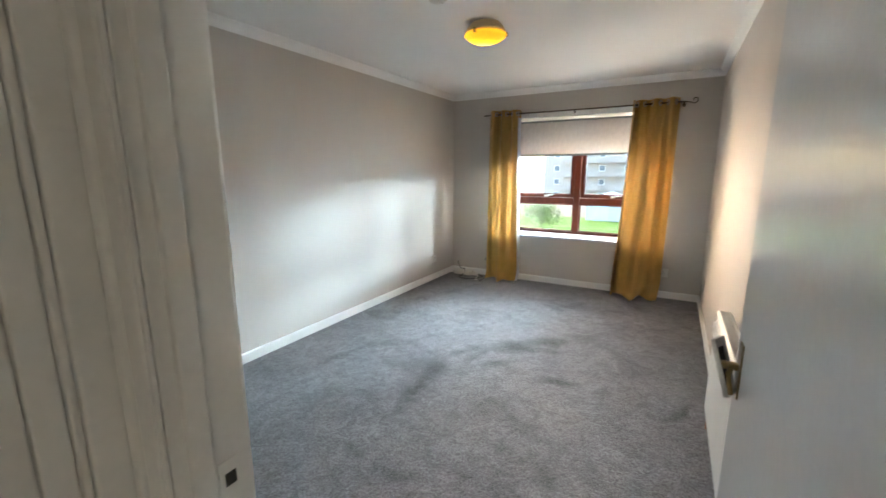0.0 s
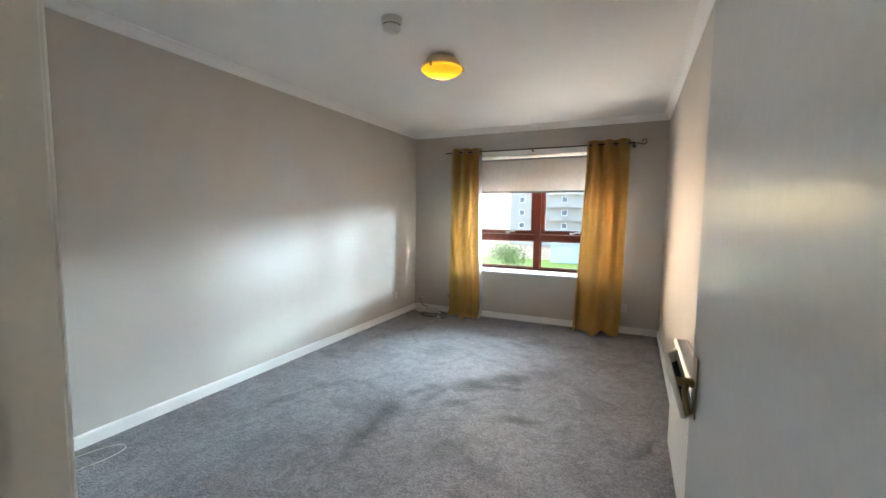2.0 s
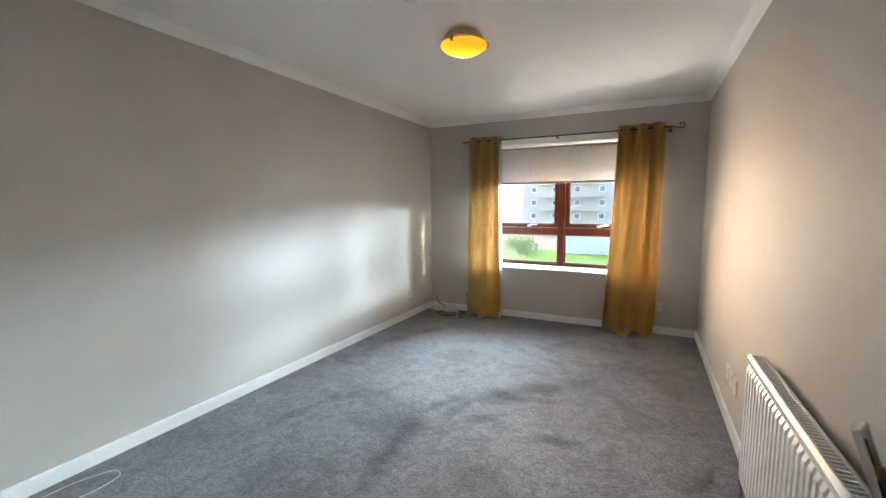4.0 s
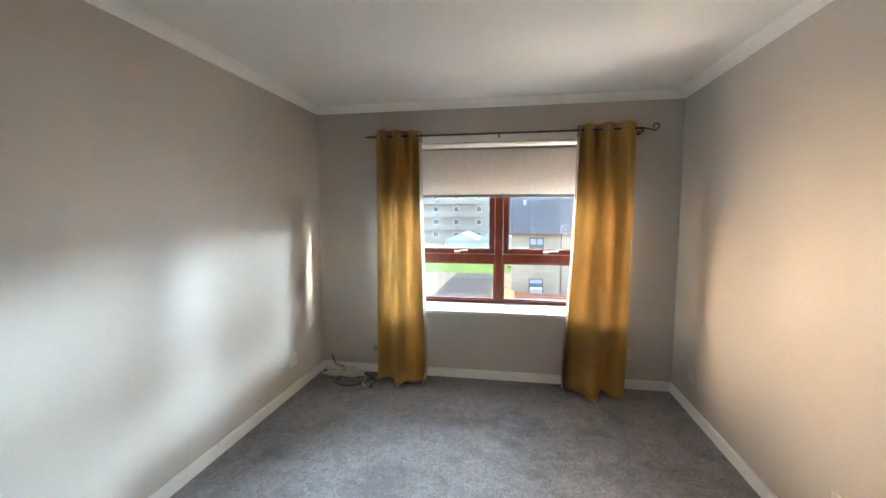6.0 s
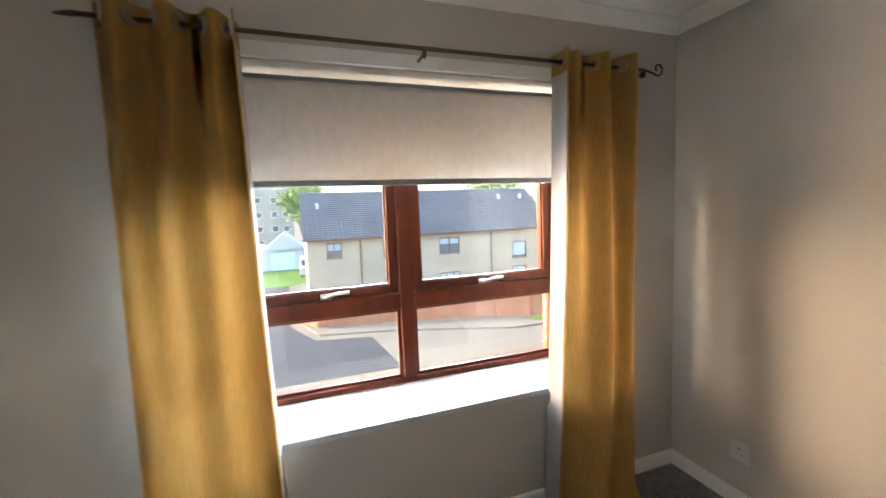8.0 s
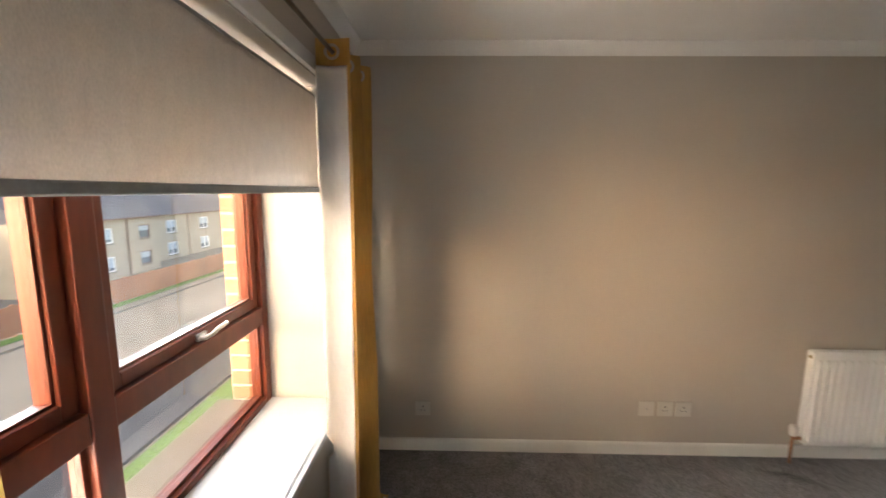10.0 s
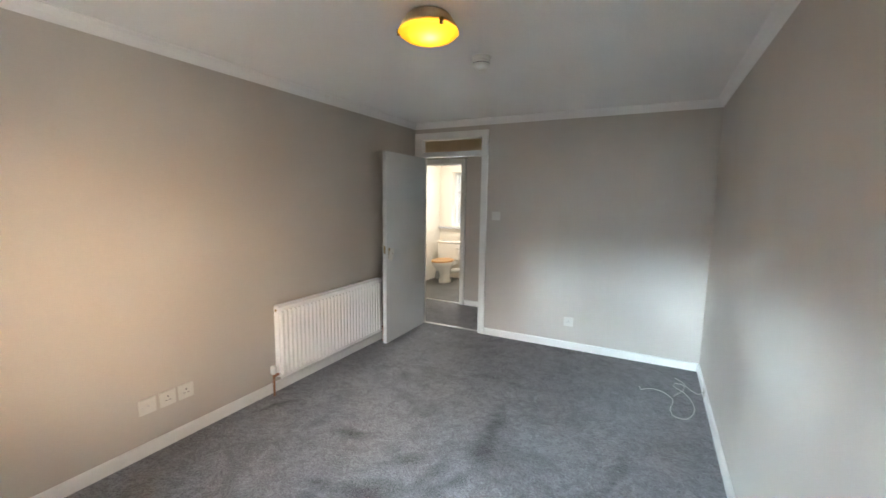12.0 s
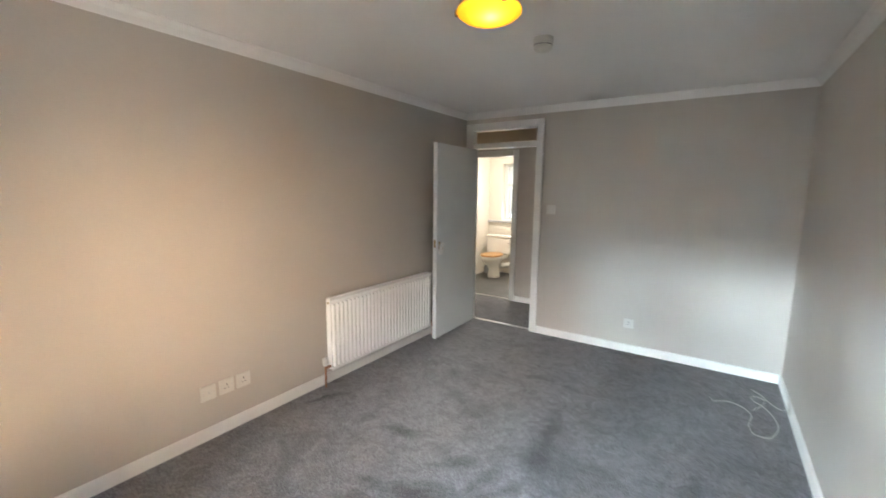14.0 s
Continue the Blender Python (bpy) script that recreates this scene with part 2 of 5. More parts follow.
def carpet_material():
    """Cut pile: tufts as dark and light grains with relief, brushed and trodden areas."""
    m = material("grey_cut_pile_carpet", (0.224, 0.216, 0.223), 1.0, fine=(260, 0.22), broad=(2.6, 0.10), spec=0.1, sheen=0.2)
    nt = m.node_tree
    b = nt.nodes["Principled BSDF"]
    val = b.inputs["Base Color"].links[0].from_socket
    co = nt.nodes.new("ShaderNodeTexCoord")
    tuft = None
    for scale, detail, bend, lo, hi, dark, light in ((85, 4, 0.8, 0.36, 0.64, 0.68, 1.24), (14, 5, 1.2, 0.36, 0.66, 0.80, 1.14), (1.5, 5, 1.6, 0.53, 0.66, 1.04, 0.76), (0.9, 4, 3.0, 0.57, 0.60, 1.0, 0.92)):
        n = nt.nodes.new("ShaderNodeTexNoise")
        n.inputs["Scale"].default_value, n.inputs["Detail"].default_value, n.inputs["Distortion"].default_value = scale, detail, bend
        nt.links.new(co.outputs["Object"], n.inputs["Vector"])
        tuft = tuft or n
        r = nt.nodes.new("ShaderNodeMapRange")
        r.inputs["From Min"].default_value, r.inputs["From Max"].default_value = lo, hi
        r.inputs["To Min"].default_value, r.inputs["To Max"].default_value = dark, light
        nt.links.new(n.outputs["Fac"], r.inputs["Value"])
        sc = nt.nodes.new("ShaderNodeVectorMath")
        sc.operation = "SCALE"
        nt.links.new(val, sc.inputs[0]), nt.links.new(r.outputs[0], sc.inputs["Scale"])
        val = sc.outputs[0]
    # trodden streaks and dents left by furniture: place, turn, half length, half width, depth of tone
    wob = nt.nodes.new("ShaderNodeTexNoise")
    wob.inputs["Scale"].default_value, wob.inputs["Detail"].default_value = 7, 4
    nt.links.new(co.outputs["Object"], wob.inputs["Vector"])
    sub, mul, add = (nt.nodes.new("ShaderNodeVectorMath") for _ in range(3))
    sub.operation, mul.operation, add.operation = "SUBTRACT", "SCALE", "ADD"
    sub.inputs[1].default_value, mul.inputs["Scale"].default_value = (0.5, 0.5, 0.5), 0.16
    nt.links.new(wob.outputs["Color"], sub.inputs[0]), nt.links.new(sub.outputs[0], mul.inputs[0])
    nt.links.new(co.outputs["Object"], add.inputs[0]), nt.links.new(mul.outputs[0], add.inputs[1])
    for x, y, turn, long, wide, tone in ((1.32, 1.75, 98, 0.46, 0.09, 0.45), (1.35, 2.40, 60, 0.30, 0.06, 0.35), (2.12, 2.27, 10, 0.16, 0.07, 0.5), (2.82, 2.25, 62, 0.22, 0.05, 0.5), (1.65, 2.33, 40, 0.16, 0.06, 0.4),
                                         (1.94, 2.73, 15, 0.18, 0.06, 0.4), (1.88, 2.90, 30, 0.24, 0.15, 0.6), (1.68, 2.67, 20, 0.22, 0.15, 0.65), (1.29, 2.05, 0, 0.16, 0.10, 0.4), (1.47, 2.38, 75, 0.28, 0.07, 0.35), (0.55, 1.9, 80, 0.5, 0.05, 0.3)):
        mp = nt.nodes.new("ShaderNodeMapping")
        mp.vector_type = "TEXTURE"
        mp.inputs["Location"].default_value, mp.inputs["Rotation"].default_value, mp.inputs["Scale"].default_value = (x, y, 0), (0, 0, radians(turn)), (long, wide, 5)
        gr = nt.nodes.new("ShaderNodeTexGradient")
        gr.gradient_type = "SPHERICAL"
        r = nt.nodes.new("ShaderNodeMapRange")
        r.inputs["From Max"].default_value = 0.75
        r.inputs["To Min"].default_value, r.inputs["To Max"].default_value = 1.0, 1.0 - tone
        sc = nt.nodes.new("ShaderNodeVectorMath")
        sc.operation = "SCALE"
        nt.links.new(add.outputs[0], mp.inputs[0]), nt.links.new(mp.outputs[0], gr.inputs[0]), nt.links.new(gr.outputs["Fac"], r.inputs["Value"])
        nt.links.new(val, sc.inputs[0]), nt.links.new(r.outputs[0], sc.inputs["Scale"])
        val = sc.outputs[0]
    nt.links.new(val, b.inputs["Base Color"])
    bp = nt.nodes.new("ShaderNodeBump")
    bp.inputs["Strength"].default_value, bp.inputs["Distance"].default_value = 1.0, 0.016
    nt.links.new(tuft.outputs["Fac"], bp.inputs["Height"])
    nt.links.new(bp.outputs[0], b.inputs["Normal"])
    return m


CARPET = carpet_material()


def let_light_through(m, share):
    """Thin cloth: part of the light that falls on one side comes out of the other."""
    nt = m.node_tree
    b = nt.nodes["Principled BSDF"]
    out = nt.nodes["Material Output"]
    tr = nt.nodes.new("ShaderNodeBsdfTranslucent")
    nt.links.new(b.inputs["Base Color"].links[0].from_socket, tr.inputs["Color"])
    mx = nt.nodes.new("ShaderNodeMixShader")
    mx.inputs[0].default_value = share
    nt.links.new(b.outputs[0], mx.inputs[1]), nt.links.new(tr.outputs[0], mx.inputs[2])
    nt.links.new(mx.outputs[0], out.inputs["Surface"])


for cloth, share in ((GOLD, 0.36), (LINING, 0.35), (BLIND, 0.38), (AMBER, 0.8)):
    let_light_through(cloth, share)

# ---- building helpers ----
BASE = {}


def thing(name, at, label, category, group="", kind=""):
    ob = new(name)
    ob.empty_display_size = 0.1
    ob.location = at
    BASE[ob] = Vector(at)
    return tagged(ob, label, category, group, kind)


def part(name, bm, mat, parent=None, label="", smooth=False):
    """Links a bmesh, made in world coordinates, as one mesh object under a thing or part."""
    at = BASE.get(parent, Vector((0, 0, 0)))
    bmesh.ops.translate(bm, verts=bm.verts, vec=-at)
    if smooth:
        for f in bm.faces:
            f.smooth = True
    me = bpy.data.meshes.new(name)
    bm.to_mesh(me)
    bm.free()
    me.materials.append(mat)
    ob = new(name, me)
    if parent is not None:
        ob.parent = parent
    BASE[ob] = at
    if label:
        tagged(ob, label)
    return ob


def structure(name, bm, mat, label, category, smooth=False):
    return tagged(part(name, bm, mat, None, "", smooth), label, category, kind="structure")


def box(bm, x0, x1, y0, y1, z0, z1, bevel=0.0, turn=None):
    """Adds a box, with bevelled edges if asked."""
    made = bmesh.ops.create_cube(bm, size=1)["verts"]
    for v in made:
        v.co = Vector(((x0 + x1) / 2 + v.co.x * (x1 - x0), (y0 + y1) / 2 + v.co.y * (y1 - y0), (z0 + z1) / 2 + v.co.z * (z1 - z0)))
    if turn is not None:
        bmesh.ops.transform(bm, matrix=turn, verts=made)
    if bevel:
        edges = {e for v in made for e in v.link_edges}
        bmesh.ops.bevel(bm, geom=list(edges), offset=bevel, segments=2, affect="EDGES", profile=0.5)
    return bm


def boxes(*rows, bevel=0.0):
    bm = bmesh.new()
    for r in rows:
        box(bm, *r, bevel=bevel)
    return bm


def tube(bm, points, r, sides=8, taper=None):
    """A round tube through points; taper: radius factor by place along it, 0 to 1."""
    pts = [Vector(p) for p in points]
    rings = []
    up = Vector((0, 0, 1))
    for i, p in enumerate(pts):
        d = (pts[min(i + 1, len(pts) - 1)] - pts[max(i - 1, 0)]).normalized()
        side = d.cross(up)
        side = d.cross(Vector((1, 0, 0))) if side.length < 0.05 else side
        side.normalize()
        over = side.cross(d)
        k = r * (taper(i / (len(pts) - 1)) if taper else 1)
        rings.append([bm.verts.new(p + (side * math.cos(a) + over * math.sin(a)) * k) for a in [2 * math.pi * j / sides for j in range(sides)]])
    for a, b in zip(rings, rings[1:]):
        for j in range(sides):
            bm.faces.new((a[j], a[(j + 1) % sides], b[(j + 1) % sides], b[j]))
    bm.faces.new(rings[0][::-1]), bm.faces.new(rings[-1])
    return bm


def lathe(bm, profile, at, sides=32, axis="z"):
    """Turns (radius, height) pairs round an axis through at."""
    rings = []
    for r, hgt in profile:
        ring = []
        for j in range(sides):
            a = 2 * math.pi * j / sides
            c, s = math.cos(a) * max(r, 1e-4), math.sin(a) * max(r, 1e-4)
            v = {"z": (c, s, hgt), "x": (hgt, c, s), "y": (c, hgt, s)}[axis]
            ring.append(bm.verts.new(Vector(at) + Vector(v)))
        rings.append(ring)
    for a, b in zip(rings, rings[1:]):
        for j in range(sides):
            bm.faces.new((a[j], a[(j + 1) % sides], b[(j + 1) % sides], b[j]))
    bm.faces.new(rings[0]), bm.faces.new(rings[-1][::-1])
    bmesh.ops.recalc_face_normals(bm, faces=bm.faces)
    return bm


def slab(u0, u1, w0, w1, d0, d1, holes=(), plane="xz"):
    """A wall sheet with thickness and openings. plane xz: u along x, w along z, d along y; yz: u along y, d along x; xy: u x, w y, d z."""
    us = sorted({u0, u1, *[v for q in holes for v in q[:2]]})
    ws = sorted({w0, w1, *[v for q in holes for v in q[2:]]})
    bm = bmesh.new()
    place = {"xz": lambda u, w, d: (u, d, w), "yz": lambda u, w, d: (d, u, w), "xy": lambda u, w, d: (u, w, d)}[plane]
    nu, nw = len(us) - 1, len(ws) - 1
    solid = [[not any(q[0] <= (us[i] + us[i + 1]) / 2 <= q[1] and q[2] <= (ws[j] + ws[j + 1]) / 2 <= q[3] for q in holes) for j in range(nw)] for i in range(nu)]
    cache = {}

    def v(i, j, k):
        if (i, j, k) not in cache:
            cache[i, j, k] = bm.verts.new(place(us[i], ws[j], d1 if k else d0))
        return cache[i, j, k]
    for i in range(nu):
        for j in range(nw):
            if not solid[i][j]:
                continue
            bm.faces.new((v(i, j, 0), v(i + 1, j, 0), v(i + 1, j + 1, 0), v(i, j + 1, 0)))
            bm.faces.new((v(i, j, 1), v(i, j + 1, 1), v(i + 1, j + 1, 1), v(i + 1, j, 1)))
            for di, dj, a, b in ((-1, 0, (i, j), (i, j + 1)), (1, 0, (i + 1, j), (i + 1, j + 1)), (0, -1, (i, j), (i + 1, j)), (0, 1, (i, j + 1), (i + 1, j + 1))):
                p, q = i + di, j + dj
                if not (0 <= p < nu and 0 <= q < nw) or not solid[p][q]:
                    bm.faces.new((v(*a, 0), v(*b, 0), v(*b, 1), v(*a, 1)))
    bmesh.ops.recalc_face_normals(bm, faces=bm.faces)
    return bm


def sweep(bm, profile, start, end, out):
    """Extrudes a (out, up) profile from start to end; out is the horizontal direction away from the wall."""
    ends = []
    o = Vector(out)
    for p in (start, end):
        ends.append([bm.verts.new(Vector(p) + o * a + Vector((0, 0, b))) for a, b in profile])
    n = len(profile)
    for j in range(n):
        bm.faces.new((ends[0][j], ends[0][(j + 1) % n], ends[1][(j + 1) % n], ends[1][j]))
    bm.faces.new(ends[0][::-1]), bm.faces.new(ends[1])
    bmesh.ops.recalc_face_normals(bm, faces=bm.faces)
    return bm

# ---- the room ----
W, L, H = 3.02, 4.74, 2.385
WX0, WX1, WZ0, WZ1 = 0.69, 2.52, 0.57, 2.035
OUT = 5.26
FRAME_Y = 5.055
DX0, DX1 = 2.17, 2.915
GROUND = -5.1

structure("floor", slab(-0.1, 4.3, -1.10, 4.75, -0.12, 0.0, plane="xy"), CARPET, "grey cut-pile carpet with trodden darker marks", "carpet")
structure("ceiling", slab(-0.1, W + 0.1, -0.02, 5.0, H, H + 0.1, plane="xy"), CEILING, "white painted plaster ceiling", "ceiling")
structure("wall_left", slab(-0.1, 5.0, -0.12, H, -0.12, 0.0, plane="yz"), WALL, "greige painted plaster wall", "wall")
structure("wall_right", slab(-0.1, 5.0, -0.12, H, W, W + 0.12, plane="yz"), WALL, "greige painted plaster wall", "wall")
wall_window = structure("wall_window", slab(0, W, -0.12, H, L, 5.14, [(WX0, WX1, WZ0, WZ1)]), WALL, "greige painted window wall with deep reveal", "wall")
structure("wall_door", slab(0, W, -0.12, H, -0.085, 0.0, [(DX0 - 0.03, DX1 + 0.03, -0.2, 2.215)]), WALL, "greige painted wall with doorway", "wall")

# coving and skirting
COVE = [(0.0, 0.0), (0.004, 0.0), (0.008, 0.005), (0.013, 0.013), (0.022, 0.031), (0.034, 0.045), (0.045, 0.053), (0.051, 0.058), (0.051, 0.065), (0.0, 0.065)]
for nm, a, b, o in (("coving_left", (0, 0, H - 0.065), (0, L, H - 0.065), (1, 0, 0)), ("coving_right", (W, 0, H - 0.065), (W, L, H - 0.065), (-1, 0, 0)),
                    ("coving_window", (0, L, H - 0.066), (W, L, H - 0.066), (0, -1, 0)), ("coving_door", (0, 0, H - 0.066), (W, 0, H - 0.066), (0, 1, 0))):
    structure(nm, sweep(bmesh.new(), COVE, a, b, o), CEILING, "white plaster coving along the ceiling", "coving")
SKIRT = [(0.0, 0.0), (0.016, 0.0), (0.016, 0.064), (0.013, 0.072), (0.007, 0.076), (0.0, 0.076)]
for nm, a, b, o in (("baseboard_left", (0, 0, 0), (0, L, 0), (1, 0, 0)), ("baseboard_right", (W, 0, 0), (W, L, 0), (-1, 0, 0)),
                    ("baseboard_window", (0.017, L, 0), (W - 0.017, L, 0), (0, -1, 0)), ("baseboard_door", (0.017, 0, 0), (2.088, 0, 0), (0, 1, 0))):
    structure(nm, sweep(bmesh.new(), SKIRT, a, b, o), GLOSS, "white gloss skirting board", "skirting board")

# ---- window ----
window = thing("window_1", ((WX0 + WX1) / 2, FRAME_Y, WZ0), "red-brown timber casement window with four panes", "window", kind="structure")
MX = 1.606
FZ0, TZ0, TZ1, FZ1 = 0.60, 0.985, 1.065, 2.02
Y0, Y1 = FRAME_Y, FRAME_Y + 0.075
B = 0.004
part("frame_jamb", boxes((WX0 + 0.002, WX0 + 0.055, Y0, Y1, FZ0, FZ1), bevel=B), MAHOGANY, window)
part("frame_jamb", boxes((WX1 - 0.055, WX1 - 0.002, Y0, Y1, FZ0, FZ1), bevel=B), MAHOGANY, window)
part("frame_head", boxes((WX0 + 0.055, WX1 - 0.055, Y0, Y1, FZ1 - 0.055, FZ1), bevel=B), MAHOGANY, window)
part("frame_bottom_rail", boxes((WX0 + 0.055, WX1 - 0.055, Y0, Y1, FZ0, FZ0 + 0.03), bevel=B), MAHOGANY, window)
part("mullion", boxes((MX - 0.036, MX + 0.036, Y0 - 0.004, Y1, FZ0 + 0.03, FZ1 - 0.055), bevel=B), MAHOGANY, window)
for a, b in ((WX0 + 0.055, MX - 0.036), (MX + 0.036, WX1 - 0.055)):
    part("transom", boxes((a, b, Y0, Y1, TZ0, TZ1), bevel=B), MAHOGANY, window)
    # opening sash above, set back behind the frame's face
    sash = part("sash", boxes((a + 0.003, a + 0.048, Y0 + 0.018, Y1 + 0.01, TZ1 + 0.003, FZ1 - 0.058), (b - 0.048, b - 0.003, Y0 + 0.018, Y1 + 0.01, TZ1 + 0.003, FZ1 - 0.058),
                             (a + 0.048, b - 0.048, Y0 + 0.018, Y1 + 0.01, TZ1 + 0.003, TZ1 + 0.045), (a + 0.048, b - 0.048, Y0 + 0.018, Y1 + 0.01, FZ1 - 0.10, FZ1 - 0.058), bevel=0.003), MAHOGANY, window)
    pane = part("pane", boxes((a + 0.046, b - 0.046, Y0 + 0.044, Y0 + 0.048, TZ1 + 0.043, FZ1 - 0.098)), PANE, sash)
    pane.visible_shadow = False
    bead = bmesh.new()
    for q in ((a + 0.048, a + 0.056, TZ1 + 0.045, FZ1 - 0.10), (b - 0.056, b - 0.048, TZ1 + 0.045, FZ1 - 0.10)):
        box(bead, q[0], q[1], Y0 + 0.030, Y0 + 0.043, q[2], q[3])
    box(bead, a + 0.056, b - 0.056, Y0 + 0.030, Y0 + 0.043, TZ1 + 0.045, TZ1 + 0.053)
    part("glazing_bead", bead, MAHOGANY, sash)
    # fixed light below
    bead = bmesh.new()
    for q in ((a, a + 0.016, FZ0 + 0.03, TZ0), (b - 0.016, b, FZ0 + 0.03, TZ0)):
        box(bead, q[0], q[1], Y0 + 0.020, Y0 + 0.040, q[2], q[3], bevel=0.002)
    box(bead, a + 0.016, b - 0.016, Y0 + 0.020, Y0 + 0.040, FZ0 + 0.03, FZ0 + 0.044, bevel=0.002)
    box(bead, a + 0.016, b - 0.016, Y0 + 0.020, Y0 + 0.040, TZ0 - 0.014, TZ0, bevel=0.002)
    part("glazing_bead", bead, MAHOGANY, window)
    pane = part("pane", boxes((a + 0.002, b - 0.002, Y0 + 0.042, Y0 + 0.046, FZ0 + 0.032, TZ0 - 0.002)), PANE, window)
    pane.visible_shadow = False
    # casement handle on the sash's bottom rail
    hx = (a + b) / 2 - (0.02 if a > 1 else -0.06)
    bm = bmesh.new()
    box(bm, hx - 0.028, hx + 0.022, Y0 + 0.006, Y0 + 0.018, TZ1 + 0.008, TZ1 + 0.034, bevel=0.003)
    lathe(bm, [(0.010, 0.0), (0.011, -0.010), (0.009, -0.022)], (hx - 0.014, Y0 + 0.008, TZ1 + 0.021), 12, "y")
    tube(bm, [(hx - 0.014, Y0 - 0.012, TZ1 + 0.021), (hx + 0.01, Y0 - 0.02, TZ1 + 0.025), (hx + 0.04, Y0 - 0.024, TZ1 + 0.035), (hx + 0.085, Y0 - 0.024, TZ1 + 0.037), (hx + 0.10, Y0 - 0.022, TZ1 + 0.037)], 0.008, 8)
    part("handle", bm, CHROME, window, "worn chrome casement handle", smooth=True)
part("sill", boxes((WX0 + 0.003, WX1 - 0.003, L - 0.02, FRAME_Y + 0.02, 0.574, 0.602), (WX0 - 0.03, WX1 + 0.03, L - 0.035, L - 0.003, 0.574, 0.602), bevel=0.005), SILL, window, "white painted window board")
part("outer_sill", boxes((WX0 + 0.003, WX1 - 0.003, FRAME_Y + 0.08, OUT + 0.06, 0.545, 0.585), bevel=0.005), PAVING, window)
# white batten above the opening
structure("trim_window_head", boxes((WX0 - 0.02, WX1 + 0.02, L - 0.020, L - 0.001, 2.04, 2.095), bevel=0.003), GLOSS, "white painted batten over the window", "trim")

# ---- door opening ----
frame_1 = thing("door_frame_1", (DX0, 0, 0), "white gloss door frame with fanlight above", "door frame", kind="structure")
JX0, JX1 = DX0, DX1
for x0, x1 in ((JX0 - 0.028, JX0), (JX1, JX1 + 0.028)):
    part("jamb", boxes((x0, x1, -0.092, 0.012, 0, 2.19), bevel=0.003), GLOSS, frame_1)
part("jamb_stop", boxes((JX0, JX0 + 0.014, -0.076, -0.047, 0, 1.995), bevel=0.0025), GLOSS, frame_1)
part("jamb_stop", boxes((JX1 - 0.014, JX1, -0.076, -0.047, 0, 1.995), bevel=0.0025), GLOSS, frame_1)
part("head", boxes((JX0, JX1, -0.090, 0.010, 1.998, 2.055), bevel=0.003), GLOSS, frame_1)
part("top_rail", boxes((JX0, JX1, -0.090, 0.010, 2.19, 2.213), bevel=0.003), GLOSS, frame_1)
fan = part("fanlight", boxes((JX0 + 0.002, JX1 - 0.002, -0.06, -0.056, 2.057, 2.188)), AMBER_PANE, frame_1, "amber-brown textured glass fanlight pane")
fan.visible_shadow = False
ARCH = 0.075


def architrave(parent, y, out, x0, x1, top, right=0.075, wide=ARCH):
    """Moulded boards round an opening, on one face of a wall that runs along x."""
    ya, yb = sorted((y, y + out * 0.018))
    yc, yd = sorted((y, y + out * 0.026))
    part("architrave", boxes((x0 - wide - 0.004, x0 - 0.006, ya, yb, 0, top + ARCH), (x0 - wide - 0.004, x0 - wide + 0.016, yc, yd, 0, top + ARCH), bevel=0.004), GLOSS, parent)
    part("architrave", boxes((x0 - 0.006, x1 + 0.006, ya, yb, top + 0.003, top + ARCH), bevel=0.004), GLOSS, parent)
    if right:
        part("architrave", boxes((x1 + 0.006, x1 + right, ya, yb, 0, top + ARCH), bevel=0.004), GLOSS, parent)


architrave(frame_1, 0.001, 1, DX0, DX1, 2.195, 0.098)
architrave(frame_1, -0.086, -1, DX0, DX1, 2.195, 0.055, 0.055)
for y0, y1 in ((-0.1015, -0.0965), (-0.0945, -0.0895)):
    part("moulding_bead", boxes((JX0 - 0.0055, JX0 + 0.003, y0, y1, 0, 2.19), bevel=0.0015), GLOSS, frame_1)
part("strike_plate", boxes((JX0 - 0.001, JX0 + 0.0015, -0.038, -0.006, 0.945, 1.005)), GLOSS, frame_1)
part("strike_hole", boxes((JX0 - 0.001, JX0 + 0.0025, -0.030, -0.014, 0.965, 0.985)), DARK, frame_1)

# open door leaf, hinged beside the right wall
door = thing("door", (2.905, 0.015, 0), "white painted flush door standing open", "door")
LEAF_TURN = Matrix.Translation((2.912, 0.022, 0)) @ Matrix.Rotation(radians(1.4), 4, "Z")
bm = bmesh.new()
box(bm, -0.042, 0.0, 0.0, 0.812, 0.010, 1.988, bevel=0.003)
bmesh.ops.transform(bm, matrix=LEAF_TURN, verts=bm.verts)
part("leaf", bm, DOOR_PAINT, door)


def leaf_part(name, bm, mat, label="", smooth=False):
    bmesh.ops.transform(bm, matrix=LEAF_TURN, verts=bm.verts)
    return part(name, bm, mat, door, label, smooth)


# lever handle on the hall face: its hollow cover plate has come loose and leans away from the door
LEAN = Matrix.Translation((-0.056, 0.755, 0.885)) @ Matrix.Rotation(radians(-30), 4, "Z") @ Matrix.Rotation(radians(-18), 4, "Y")


def leaning(*rows, bevel=0.0):
    bm = boxes(*rows, bevel=bevel)
    bmesh.ops.transform(bm, matrix=LEAN, verts=bm.verts)
    return bm


